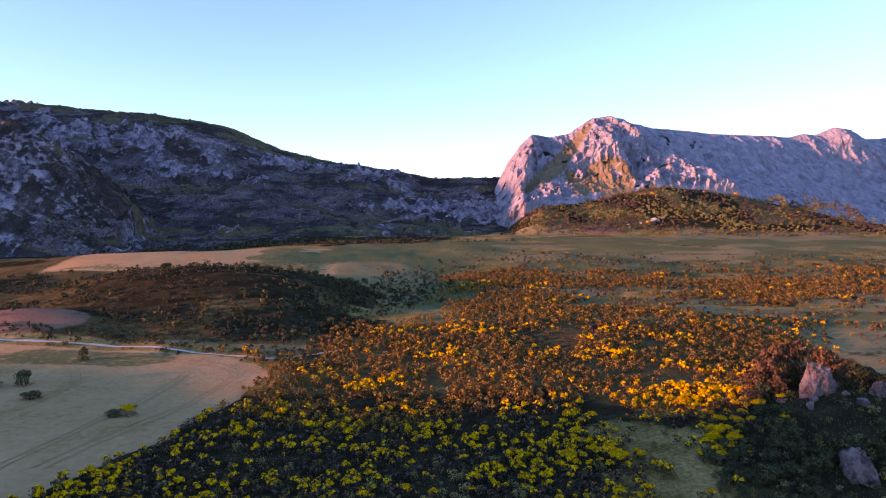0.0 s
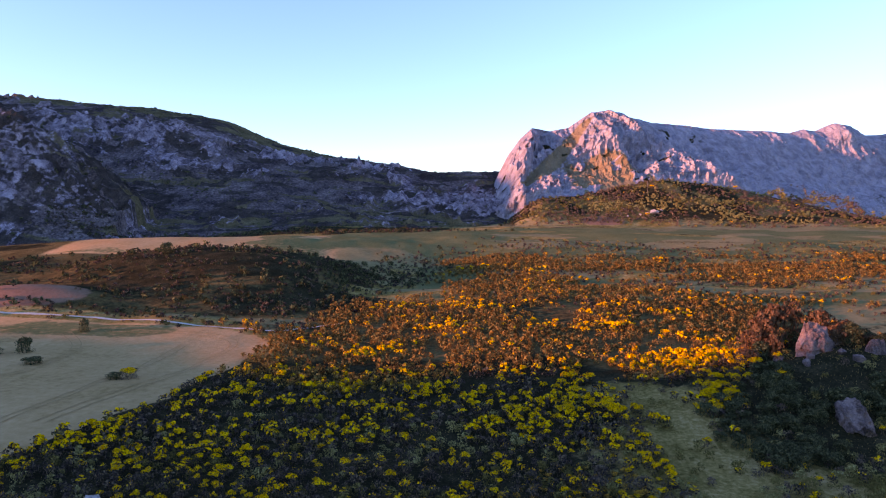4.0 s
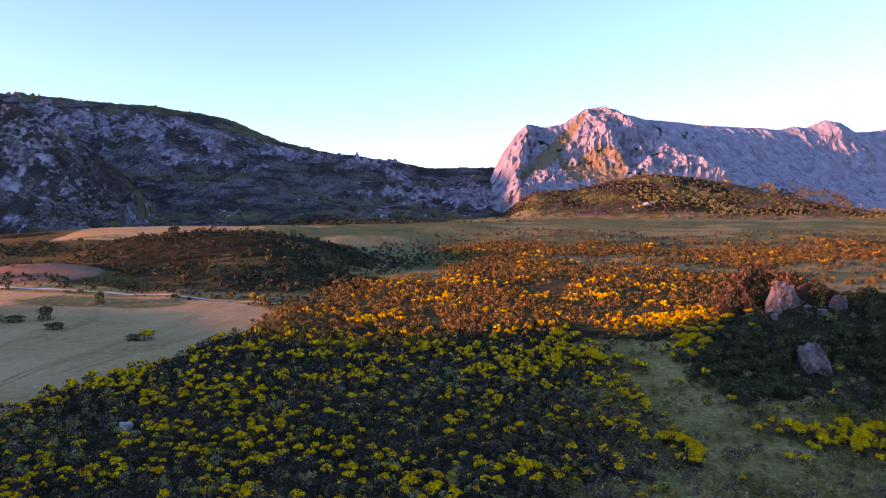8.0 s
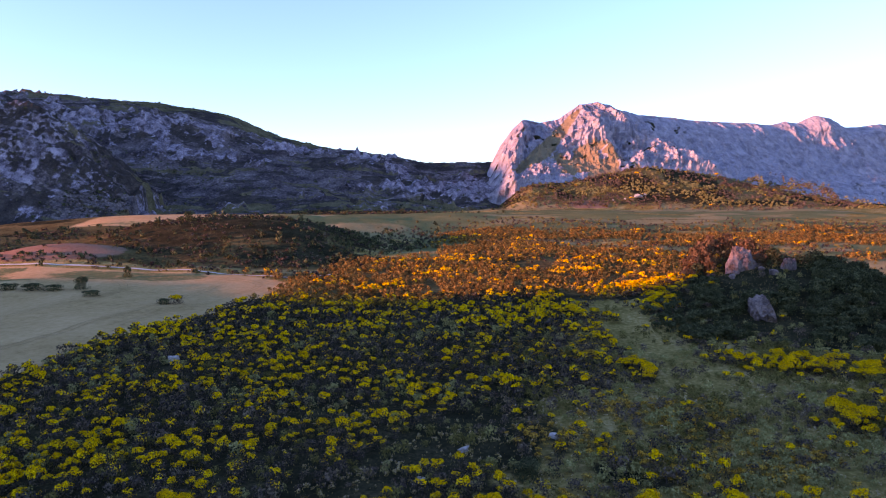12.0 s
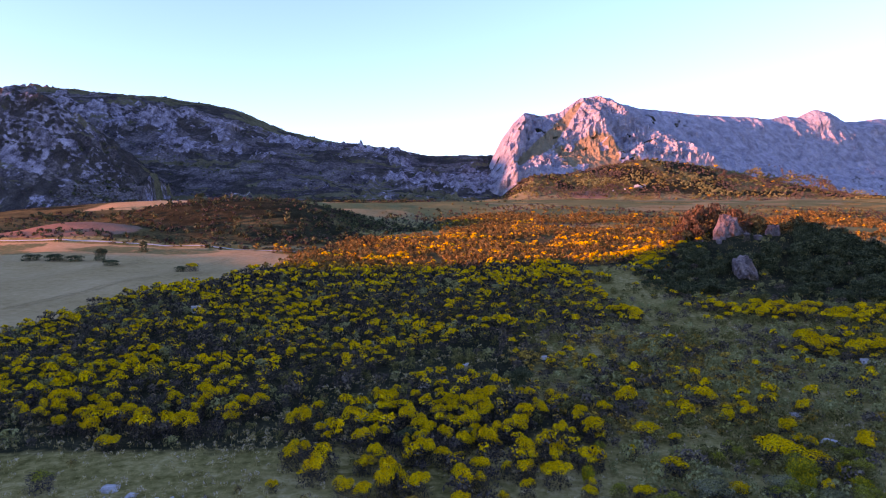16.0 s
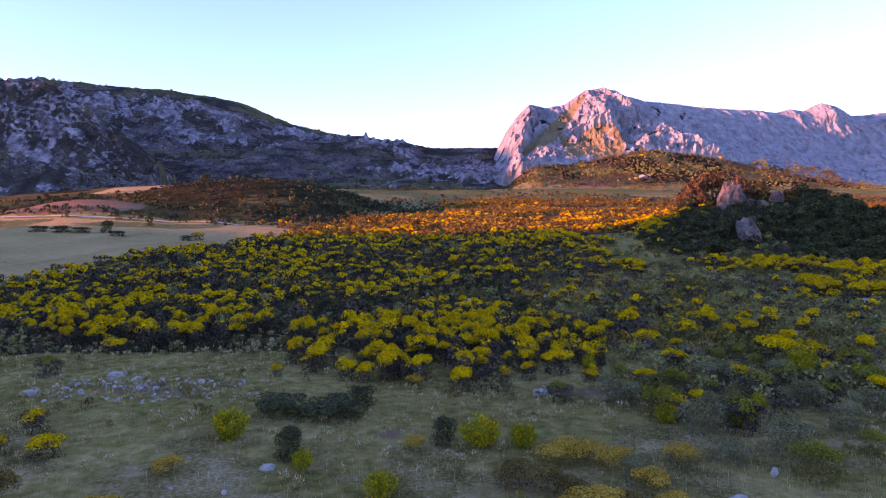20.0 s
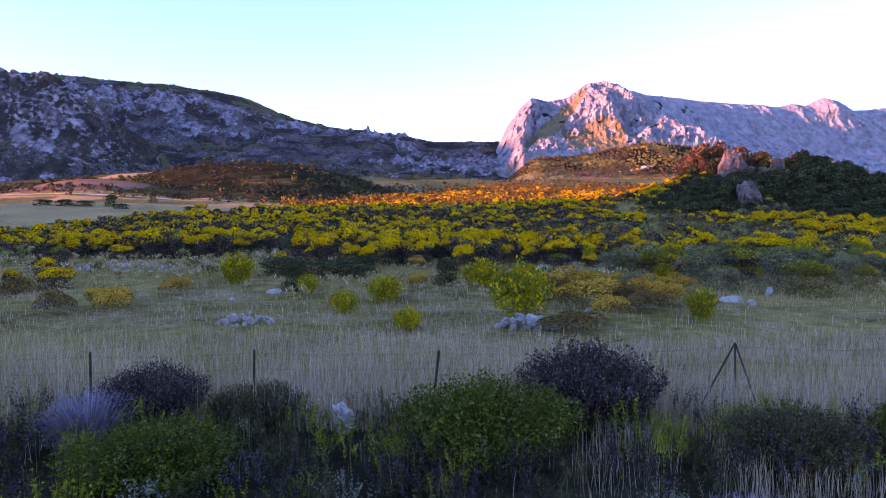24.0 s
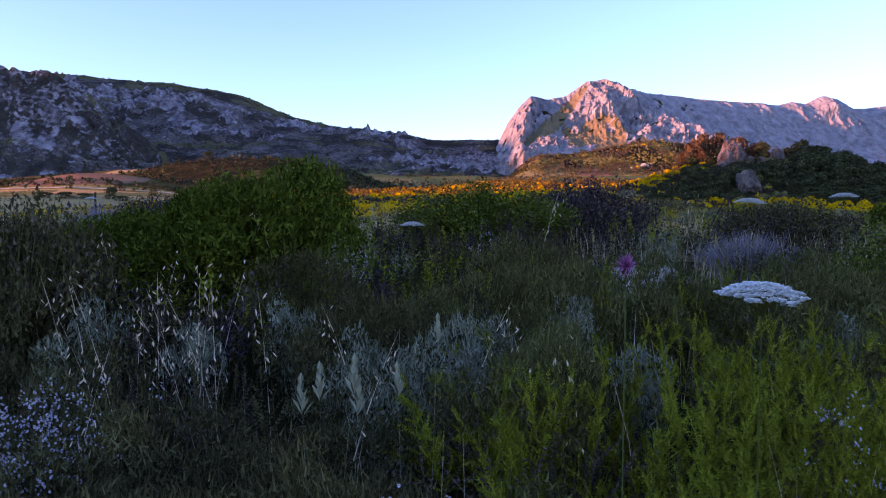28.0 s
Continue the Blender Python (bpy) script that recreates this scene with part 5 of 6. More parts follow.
def fence_wire(drop):
    """One rusty strand that sags a little from post to post."""
    stops = [(-7.0, 9.1), (-4.72, 9.25), (-2.62, 9.5), (-0.18, 9.5), (1.86, 9.5), (4.15, 9.95), (6.25, 9.7), (8.6, 9.9)]
    bm = bmesh.new()
    rings = []
    for (ax, ay), (bx, by) in zip(stops, stops[1:]):
        for k in range(8):
            f = k / 8
            c = Vector((ax + (bx - ax) * f, ay + (by - ay) * f - 0.02, 0.19 - drop - 0.10 * f * (1 - f)))
            rings.append([bm.verts.new(c + Vector((0, 0.0016 * math.cos(a), 0.0016 * math.sin(a)))) for a in (0.5, 2.6, 4.7)])
    for p, q in zip(rings, rings[1:]):
        for k in range(3):
            bm.faces.new((p[k], p[(k + 1) % 3], q[(k + 1) % 3], q[k]))
    me = bpy.data.meshes.new("fence_wire")
    bm.to_mesh(me)
    bm.free()
    me.materials.append(steel_mat)
    tagged(new("fence_wire", me), "thin rusty wire strung between the fence posts", "fence wire", "fence wires")


for drop in (0.03, 0.24):
    fence_wire(drop)

# ---------------------------------------------------------------- grass
def blades(x, y, h, w, r, lean=0.35):
    """Thin bent blades: two triangles low, one at the tip."""
    n = len(x)
    z = ground_z(x, y) - 0.02
    a, b = r.random(n) * 6.283, r.random(n) * 6.283
    side = np.stack([np.cos(a), np.sin(a), np.zeros(n)], 1) * (w / 2)[:, None]
    out = np.stack([np.cos(b), np.sin(b), np.zeros(n)], 1) * (h * lean * r.random(n))[:, None]
    base = np.stack([x, y, z], 1)
    mid = base + out * 0.35 + np.array([0, 0, 1]) * (h * 0.6)[:, None]
    tip = base + out + np.array([0, 0, 1]) * h[:, None]
    tris = np.stack([base - side, base + side, mid + side * 0.7, base - side, mid + side * 0.7, mid - side * 0.7, mid - side * 0.7, mid + side * 0.7, tip], 1)
    return tris.reshape(-1, 3)


def lawn(name, n, x0, x1, y0, y1, density, h, w, seed, straw, label, margin=1.5):
    r = np.random.default_rng(seed)
    x, y = scatter(n, x0, x1, y0, y1, density, seed)
    ok = in_view(x, y, margin)
    x, y = x[ok], y[ok]
    tall = h * (0.55 + 0.7 * r.random(len(x))) * (0.7 + 0.6 * fbm(x / 3, y / 3, 2, 120))
    c = blades(x, y, tall, np.full(len(x), w), r)
    dry = r.random(len(x)) < straw(x, y)
    ob = new(name, tri_mesh(name, c, np.repeat(np.where(dry, 1, 0), 3), [green_blade, straw_blade]))
    return tagged(ob, label, "grass", kind="stuff")


meadow = lambda x, y: 0.35 + 0.65 * smooth(0.35, 0.6, fbm(x / 4, y / 3, 3, 121))
fence_straw = lambda x, y: np.clip(0.6 + 0.8 * (fbm(x / 2, y / 1.5, 3, 125) - 0.5), 0, 1)
strawish = lambda x, y: np.clip(0.35 + 1.2 * (fbm(x / 6, y / 2.5, 3, 122) - 0.5) + 0.4 * smooth(14, 10, y), 0.05, 0.95)
lawn("fence_grass", 22000, -10, 10, 8.7, 12.5, lambda x, y: 0.3 + 0.7 * smooth(0.4, 0.55, fbm(x / 2, y / 2, 2, 126)), 0.78, 0.007, 36, fence_straw, "tall dry grass along the fence")
lawn("meadow_grass", 72000, -14, 14, 8.6, 17, meadow, 0.38, 0.0065, 31, strawish, "tall seeding meadow grass, green and straw-coloured")
lawn("meadow_grass", 62000, -32, 32, 17, 42, meadow, 0.24, 0.016, 32, lambda x, y: 0.6 * strawish(x, y) * smooth(36, 22, y), "thin meadow grass with bare patches")
lawn("slope_grass", 45000, -75, 95, 42, 150, lambda x, y: (0.3 + 0.7 * meadow(x, y)) * (1 - wheat_mask(x, y)) * (1 - 0.7 * broom_density(x, y)), 0.22, 0.06, 33, lambda x, y: 0.0 * x, "rough grass between the shrubs of the slope", 5)
lawn("bank_grass", 26000, -8, 8, 4.0, 9.0, lambda x, y: smooth(0.46, 0.62, fbm(x / 0.8, y / 0.8, 2, 123)) * np.clip(0.06 + 0.94 * smooth(0.6, 3.2, x + 0.15 * (y - 6)), 0, 1), 0.46, 0.004, 34, lambda x, y: 0.35 + 0.25 * smooth(0, 2, x), "dry and green grass on the bank")
lawn("front_grass", 800, -2.4, 2.4, 0.75, 3.2, lambda x, y: (0.3 + 0.7 * smooth(0.4, 0.6, fbm(x * 2, y * 2, 2, 124))) * (0.25 + 0.75 * smooth(-0.6, 0.6, x)), 0.5, 0.003, 35, lambda x, y: 0.5 + 0 * x, "thin grass stems among the heather", 0.6)


# ---------------------------------------------------------------- heather bank
def sprig_tris(r, base, tip, nodes, per, length, width, bend=0.1):
    """A stem set with needles: a ribbon and small triangles."""
    axis = tip - base
    size = np.linalg.norm(axis)
    axis = axis / size
    u = np.cross(axis, r.normal(size=3))
    u /= np.linalg.norm(u)
    v = np.cross(axis, u)
    t = np.repeat(np.linspace(0.12, 1.0, nodes), per)
    curve = u * bend * size
    p = base + np.outer(t, tip - base) + np.outer(t * (1 - t) * 2, curve)
    ang = r.random(len(t)) * 6.283
    radial = np.outer(np.cos(ang), u) + np.outer(np.sin(ang), v)
    d = radial * 0.85 + axis * 0.6
    d /= np.linalg.norm(d, axis=1)[:, None]
    s = np.cross(d, axis)
    s /= np.linalg.norm(s, axis=1)[:, None] + 1e-9
    ln = (length * (0.6 + 0.6 * r.random(len(t))) * (1.05 - 0.55 * t))[:, None]
    needles = np.stack([p - s * width / 2, p + s * width / 2, p + d * ln], 1)
    m = base + (tip - base) * 0.5 + curve * 0.5
    q = v * 0.0018
    stem = np.array([[base - q, base + q, m], [m - q, m + q, tip]])
    return np.concatenate([stem, needles])


def clump_proto(seed, sprigs, h, w, nodes, per, length, width, spread=0.5, droop=0.0):
    r = np.random.default_rng(seed)
    out = []
    for _ in range(sprigs):
        a, q = r.random() * 6.283, np.sqrt(r.random())
        b = np.array([np.cos(a) * q * w * 0.25, np.sin(a) * q * w * 0.25, r.random() * h * 0.35])
        tall = h * (0.65 + 0.45 * r.random()) * (1 - 0.3 * q)
        tip = np.array([np.cos(a) * q * w * spread, np.sin(a) * q * w * spread, tall])
        out.append(sprig_tris(r, b, tip, nodes, per, length, width, 0.12))
        for _ in range(2):
            k = 0.35 + 0.45 * r.random()
            s = b + (tip - b) * k
            e = s + (tip - b) * 0.35 + r.normal(size=3) * h * 0.10
            out.append(sprig_tris(r, s, e, max(4, nodes // 2), per, length * 0.9, width, 0.1))
    c = np.concatenate(out).reshape(-1, 3)
    return c, np.zeros(len(c) // 3, int)




def needle_proto(seed, stems=7, h=0.5, w=0.5):
    """A needle-leaved shrub: leaning stems set with many short bristling twigs."""
    q = np.random.default_rng(seed)
    out = []
    for _ in range(stems):
        a, d = q.random() * 6.283, np.sqrt(q.random())
        foot = np.array([np.cos(a) * d * w * 0.2, np.sin(a) * d * w * 0.2, 0.0])
        tip = np.array([np.cos(a) * d * w * 0.75, np.sin(a) * d * w * 0.75, h * (0.70 + 0.32 * q.random()) * (1 - 0.22 * d)])
        axis = (tip - foot) / np.linalg.norm(tip - foot)
        out.append(sprig_tris(q, foot + (tip - foot) * 0.4, tip, 40, 7, 0.017, 0.0028, 0.10))
        out.append(np.array([[foot + [0.002, 0, 0], foot - [0.002, 0, 0], tip]]))
        for _ in range(17):
            k = 0.38 + 0.56 * q.random()
            side = np.cross(axis, q.normal(size=3))
            side /= np.linalg.norm(side)
            b = foot + (tip - foot) * k
            e = b + (axis * 0.75 + side * 0.65) * (0.032 + 0.045 * q.random()) * (1.5 - 0.8 * k)
            out.append(sprig_tris(q, b, e, 9, 5, 0.0145, 0.0027, 0.12))
    c = np.concatenate(out).reshape(-1, 3)
    return c, np.zeros(len(c) // 3, int)


needle_protos = [needle_proto(900 + k) for k in range(4)]
heather_protos = [clump_proto(910 + k, 14, 0.42, 0.5, 18, 6, 0.018, 0.007) for k in range(4)]
rough_protos = [clump_proto(930 + k, 9, 0.5, 0.6, 8, 4, 0.045, 0.014) for k in range(4)]
needle_meshes = [proto_meshes("foliage", p, [needle_leaf]) for p in needle_protos]
leafy_protos = [shrub_proto(940 + k, 4000, 600, 13, w=0.5, h=0.5, leaf=0.0046, petal=0.0046, cap=0.0, stretch=5.0, up=0.9, gap=1.2) for k in range(3)]
heather_meshes = [proto_meshes("foliage", p, [heather_leaf]) for p in heather_protos] + [proto_meshes("foliage", (p[0], p[1] * 0), [heather_leaf]) for p in leafy_protos]
soft_leaf = material("soft_green_leaves", [(0.2, (0.030, 0.028, 0.011)), (0.5, (0.105, 0.097, 0.036)), (0.8, (0.24, 0.22, 0.09))], 3.0, per_island=0.35)
heather_soft = [proto_meshes("foliage", (p[0], p[1] * 0), [soft_leaf]) for p in heather_protos[:2] + leafy_protos]
heather_brown = [proto_meshes("foliage", p, [heath_leaf]) for p in heather_protos[:2]]
silver_meshes = [proto_meshes("foliage", shrub_proto(945 + k, 1500, 0, 8, w=0.42, h=0.42, leaf=0.008, stretch=3.0, up=0.5), [silver_leaf]) for k in range(3)]
r = np.random.default_rng(41)


def clump(name, meshes, x, y, w, h, label, category, group, k, base=(0.5, 0.5), sway=5):
    ob = new(name, meshes[k % len(meshes)][0])
    z = float(ground_z(np.array([x]), np.array([y]))[0])
    ob.matrix_basis = pose(x, y, z - 0.02, r.normal() * sway, r.normal() * sway, r.random() * 360) @ Matrix.Diagonal((w / base[0], w / base[0], h / base[1], 1))
    return tagged(ob, label, category, group)


def room(x, y):
    """Free height for plants in front of the camera's last stand."""
    return 0.52 + 0.10 * max(0.0, y - 1.0)


for k in range(44):
    y = 0.8 + 1.5 * r.random() ** 1.1
    x = -0.12 + r.random() * (0.25 + 0.72 * y)
    clump("needle_shrub", needle_meshes, x, y, 0.42 + 0.22 * r.random(), (0.66 + 0.02 * y) * (0.72 + 0.32 * r.random()), "bright green needle-leaved shrub on the bank", "shrub", "needle shrubs", k, sway=13)
for k in range(120):
    y = 1.0 + 2.4 * r.random()
    x = (r.random() * 2 - 1) * (0.25 + 0.72 * y)
    clump("heather", (needle_meshes if x > 0.2 and k % 3 == 0 else heather_soft if x > -0.1 else heather_meshes) if k % 4 else heather_brown, x, y, 0.4 + 0.25 * r.random(), room(x, y) * (0.6 + 0.4 * r.random()), "dark green heather on the bank", "heather", "heather plants", k)
for k, (x, y, h) in enumerate([(-0.1, 2.3, 0.60), (0.06, 2.4, 0.62), (0.2, 2.7, 0.6), (-0.3, 2.35, 0.6), (0.5, 2.9, 0.6), (1.5, 2.6, 0.62), (-0.2, 2.1, 0.56), (-1.25, 2.3, 0.6), (-1.0, 2.7, 0.58), (-0.6, 2.9, 0.6), (0.7, 2.3, 0.5), (1.1, 3.6, 0.55), (-1.5, 2.9, 0.6)]):
    clump("silver_shrub", silver_meshes, x, y, 0.28, h * 0.92, "silver-leaved shrub among dry grass", "shrub", "silver shrubs", k, (0.42, 0.42))

for k, (x, y, h) in enumerate([(0.75, 3.0, 0.7), (0.98, 3.2, 0.66), (1.2, 3.3, 0.72), (0.6, 3.4, 0.62), (1.45, 3.5, 0.6), (1.7, 3.1, 0.68), (1.0, 2.6, 0.62), (1.55, 2.7, 0.64)]):
    clump("heather", heather_soft[2:] if k % 2 else needle_meshes, x, y, 0.5, h, "soft green heather on the bank", "heather", "heather plants", k)
for k in range(26):
    y = 0.85 + 0.5 * r.random()
    x = -(0.05 + 0.62 * r.random()) * (y + 0.1)
    clump("heather", heather_meshes[4:] if k % 3 else heather_brown, x, y, 0.34 + 0.15 * r.random(), 0.44 + 0.16 * r.random(), "dark heather on the bank with brown tips", "heather", "heather plants", k)
for k in range(14):
    y = 0.8 + 0.9 * r.random()
    x = (0.05 + 0.6 * r.random()) * y
    clump("heather", heather_brown, x, y, 0.26, 0.5 + 0.12 * r.random(), "brown-tipped heather among green needle shrubs", "heather", "heather plants", k)

x, y = scatter(2000, -9, 9, 2.4, 9.3, lambda x, y: 0.55 - 0.3 * smooth(0, 2, x) * smooth(4.5, 6.5, y), 42)


def clear_of_stones(x, y):
    open_turf = np.hypot((x - 1.45) / 0.45, (y - 4.7) / 0.6) > 1
    return open_turf & np.all([np.hypot(x - sx, y + 0.25 - sy) > w * 0.5 + 0.14 for sx, sy, w, h in BANK_STONES], axis=0)


ok = in_view(x, y, 1) & clear_of_stones(x, y)
strew("bank_heather", rough_protos, x[ok], y[ok], rng.random(ok.sum()) ** 1.6 * 0.55 + 0.45, [heather_leaf], "mixed dark heather covering the bank", "heather")
x, y = scatter(900, -9, 9, 3.2, 8.8, lambda x, y: (0.35 + 0.5 * smooth(-1, 1, x)) * smooth(0.42, 0.55, fbm(x / 1.5, y / 1.5, 2, 130)), 43)
ok = in_view(x, y, 1) & clear_of_stones(x, y)
strew("bank_needle_scrub", rough_protos, x[ok], y[ok], rng.random(ok.sum()) * 0.5 + 0.6, [needle_leaf], "bright green low scrub on the bank", "scrub")
x, y = scatter(300, -9, 9, 3.0, 9.0, lambda x, y: 0.5 * smooth(0.5, 0.62, fbm(x / 1.2 + 9, y / 1.2, 2, 131)), 44)
ok = in_view(x, y, 1)
strew("bank_silver_scrub", rough_protos, x[ok], y[ok], rng.random(ok.sum()) * 0.4 + 0.6, [silver_leaf], "grey-leaved low scrub on the bank", "scrub")

x, y = scatter(700, -9, 9, 3.0, 9.2, lambda x, y: 0.7 * smooth(0.5, 0.6, fbm(x / 1.4 + 4, y / 1.0, 2, 132)), 45)
ok = in_view(x, y, 1) & clear_of_stones(x, y)
strew("bank_purple_scrub", rough_protos, x[ok], y[ok], rng.random(ok.sum()) * 0.5 + 0.7, [purple_leaf], "purple-brown withered heather on the bank", "heather")

big_bush = [proto_meshes("green_bush", shrub_proto(950 + k, 13000, 9000, 16, w=1.5, h=1.05, leaf=0.016, petal=0.014, cap=-0.3, stretch=2.6, up=0.5), [bush_leaf, bush_leaf]) for k in range(2)]
big_dark = [proto_meshes("heather_bush", spray_proto(955 + k, 560, 1.5, 1.05, leaf=0.018, bloom=0.4, n=32, loose=0.028), [(heather_leaf, bush_leaf)[k], (heath_leaf, soft_leaf)[k]]) for k in range(2)]
big_brown = [proto_meshes("brown_bush", spray_proto(958, 600, 1.5, 1.05, leaf=0.019, bloom=0.5, n=34, loose=0.03), [purple_leaf, heath_leaf])]
dead_bush = [proto_meshes("dead_bush", spray_proto(960, 420, 1.5, 1.05, leaf=0.010, bloom=0, n=14, loose=0.03), [dead_twig])]
for nm, ms, x, y, w, h, lb in [
    ("green_bush", big_bush, -1.12, 4.15, 1.35, 1.15, "tall fresh green bush on the bank"),
    ("green_bush", big_bush[::-1], -1.85, 4.3, 1.3, 0.78, "rounded fresh green bush on the bank"),
    ("heather_bush", big_dark[::-1], 0.45, 7.6, 2.1, 0.9, "broad dark green heather bush"),
    ("brown_bush", big_brown, 1.9, 9.1, 1.95, 1.12, "dark purple-brown bush by the fence"),
    ("brown_bush", big_brown, -3.7, 8.8, 1.4, 0.85, "dark brown heather bush by the fence"),
    ("heather_bush", big_dark, -2.4, 8.9, 1.3, 0.6, "dark heather bush with brown tips"),
    ("heather_bush", big_dark[::-1], -2.9, 6.9, 1.8, 0.6, "dark green heather bush on the bank"),
    ("dead_bush", dead_bush, -4.1, 8.0, 1.3, 0.75, "bleached leafless thorn bush"),
    ("dead_bush", dead_bush, 2.5, 5.6, 1.0, 0.5, "bleached leafless thorn bush low in the grass"),
    ("heather_bush", big_dark, 3.6, 7.2, 1.5, 0.7, "dark green heather bush on the bank"),
    ("heather_bush", big_dark[::-1], 2.6, 3.6, 1.1, 0.75, "dark heather bush beside the flower stalks"),
    ("heather_bush", big_dark, -2.0, 3.1, 1.0, 0.98, "dark heather bush on the bank"),
    ("green_bush", big_bush, 5.2, 7.4, 1.2, 0.8, "rounded fresh green bush on the bank"),
]:
    bush_thing(nm, ms[0], x, y, w, h, None, lb, "bush", "bank bushes", base=(1.5, 1.05))


# ---------------------------------------------------------------- flowers
def umbel(x, y, z, size, seed, tilt=(0, 0)):
    """A flat white umbel on its stalk: many small florets in a shallow dome, rays below."""
    q = np.random.default_rng(seed)
    root = tagged(new("umbel_flower"), "white lacy umbel flower on a thin green stalk", "flower", "white umbels")
    gz = float(ground_z(np.array([x]), np.array([y]))[0])
    root.matrix_basis = pose(x, y, gz)
    top = z - gz
    n = 34
    k = np.arange(n) + 0.5
    rad, ang = np.sqrt(k / n) * size / 2, k * 2.39996
    cx, cy = np.cos(ang) * rad, np.sin(ang) * rad
    cz = top - (rad / (size / 2)) ** 2 * size * 0.16 + np.sin(radians(tilt[0])) * cx + np.sin(radians(tilt[1])) * cy
    petals, rays = [], []
    for i in range(n):
        m = 64
        a, d = q.random(m) * 6.283, np.sqrt(q.random(m)) * size * 0.105
        p = np.stack([cx[i] + np.cos(a) * d, cy[i] + np.sin(a) * d, cz[i] + q.random(m) * size * 0.045 - d * 0.15], 1)
        e = size * 0.042
        b = q.random(m) * 6.283
        for w in (0, 2.094, 4.188):
            t = np.stack([p, p + np.stack([np.cos(b + w) * e, np.sin(b + w) * e, np.full(m, e * 0.35)], 1), p + np.stack([np.cos(b + w + 1.1) * e, np.sin(b + w + 1.1) * e, np.full(m, e * 0.2)], 1)], 1)
            petals.append(t.reshape(-1, 3))
        s = np.array([-np.sin(ang[i]), np.cos(ang[i]), 0]) * size * 0.006
        c = np.array([0, 0, top - size * 0.42])
        t = np.array([cx[i], cy[i], cz[i] - size * 0.01])
        rays.append(np.array([c - s, c + s, t]))
    petals, rays = np.concatenate(petals), np.concatenate(rays)
    part("blossom", tri_mesh("blossom", petals, np.zeros(len(petals) // 3, int), [white_petal]), root, "white lacy blossom")
    part("rays", tri_mesh("rays", rays, np.zeros(len(rays) // 3, int), [stalk_mat]), root)
    bm = bmesh.new()
    bmesh.ops.create_cone(bm, cap_ends=True, segments=7, radius1=size * 0.011, radius2=size * 0.007, depth=top - size * 0.4, matrix=Matrix.Translation((0, 0, (top - size * 0.4) / 2)))
    me = bpy.data.meshes.new("stalk")
    bm.to_mesh(me)
    bm.free()
    me.materials.append(stalk_mat)
    part("stalk", me, root)


umbel(0.48, 1.02, -0.116, 0.112, 1, (0, 4))
umbel(1.34, 2.98, 0.04, 0.115, 2, (-4, 2))
umbel(1.79, 3.05, 0.065, 0.10, 3)
umbel(-0.11, 2.45, -0.05, 0.075, 4)
umbel(-2.5, 4.85, 0.08, 0.07, 5)


def thistle(x, y, z, size):
    root = tagged(new("thistle"), "pink thistle flower head on a stalk", "flower")
    gz = float(ground_z(np.array([x]), np.array([y]))[0])
    root.matrix_basis = pose(x, y, gz)
    q = np.random.default_rng(8)
    n = 150
    d = q.normal(size=(n, 3))
    d[:, 1] -= 0.7
    d[:, 2] += 0.5
    d /= np.linalg.norm(d, axis=1)[:, None]
    c = np.array([0, 0, z - gz])
    s = np.cross(d, q.normal(size=(n, 3)))
    s /= np.linalg.norm(s, axis=1)[:, None]
    t = np.stack([c + d * size * 0.1 - s * size * 0.03, c + d * size * 0.1 + s * size * 0.03, c + d * size * (0.4 + 0.2 * q.random(n))[:, None]], 1)
    part("petals", tri_mesh("petals", t.reshape(-1, 3), np.zeros(n, int), [pink_petal]), root, "pink florets")
    bm = bmesh.new()
    bmesh.ops.create_cone(bm, cap_ends=True, segments=7, radius1=0.0014, radius2=0.0010, depth=z - gz, matrix=Matrix.Translation((0, 0, (z - gz) / 2)))
    bmesh.ops.create_icosphere(bm, subdivisions=2, radius=size * 0.2, matrix=Matrix.Translation((0, 0.005, z - gz - size * 0.12)))
    me = bpy.data.meshes.new("stalk")
    bm.to_mesh(me)
    bm.free()
    me.materials.append(stalk_mat)
    part("stalk", me, root)


thistle(0.285, 1.06, -0.09, 0.042)


def lilac_plant(k, x, y, h):
    """A tuft of thin stems with small lilac four-petalled flowers."""
    q = np.random.default_rng(1000 + k)
    root = tagged(new("lilac_flowers"), "tuft of small pale lilac flowers on thin stems", "flowers", "lilac flowers")
    gz = float(ground_z(np.array([x]), np.array([y]))[0])
    root.matrix_basis = pose(x, y, gz)
    stems, petals = [], []
    for _ in range(14):
        tip = np.array([q.normal() * 0.07, q.normal() * 0.07, h * (0.7 + 0.4 * q.random())])
        stems.append(sprig_tris(q, np.zeros(3), tip, 8, 2, 0.012, 0.003))
        for _ in range(8):
            c = tip + q.normal(size=3) * np.array([0.012, 0.012, 0.012])
            a = q.random() * 6.283
            face = 0.6 * q.normal()
            for w in range(4):
                o = np.array([np.cos(a + w * 1.571), face * np.sin(a + w * 1.571), np.sin(a + w * 1.571)]) * 0.0028
                s = np.array([-np.sin(a + w * 1.571), face * np.cos(a + w * 1.571), np.cos(a + w * 1.571)]) * 0.0016
                petals.append(np.array([c, c + o + s, c + o - s]))
    st, pt = np.concatenate(stems).reshape(-1, 3), np.concatenate(petals)
    part("stem_tuft", tri_mesh("stem_tuft", st, np.zeros(len(st) // 3, int), [heather_leaf]), root)["kind"] = "stuff"
    part("petals", tri_mesh("petals", pt, np.zeros(len(pt) // 3, int), [lilac_petal]), root, "pale lilac petals")["kind"] = "stuff"


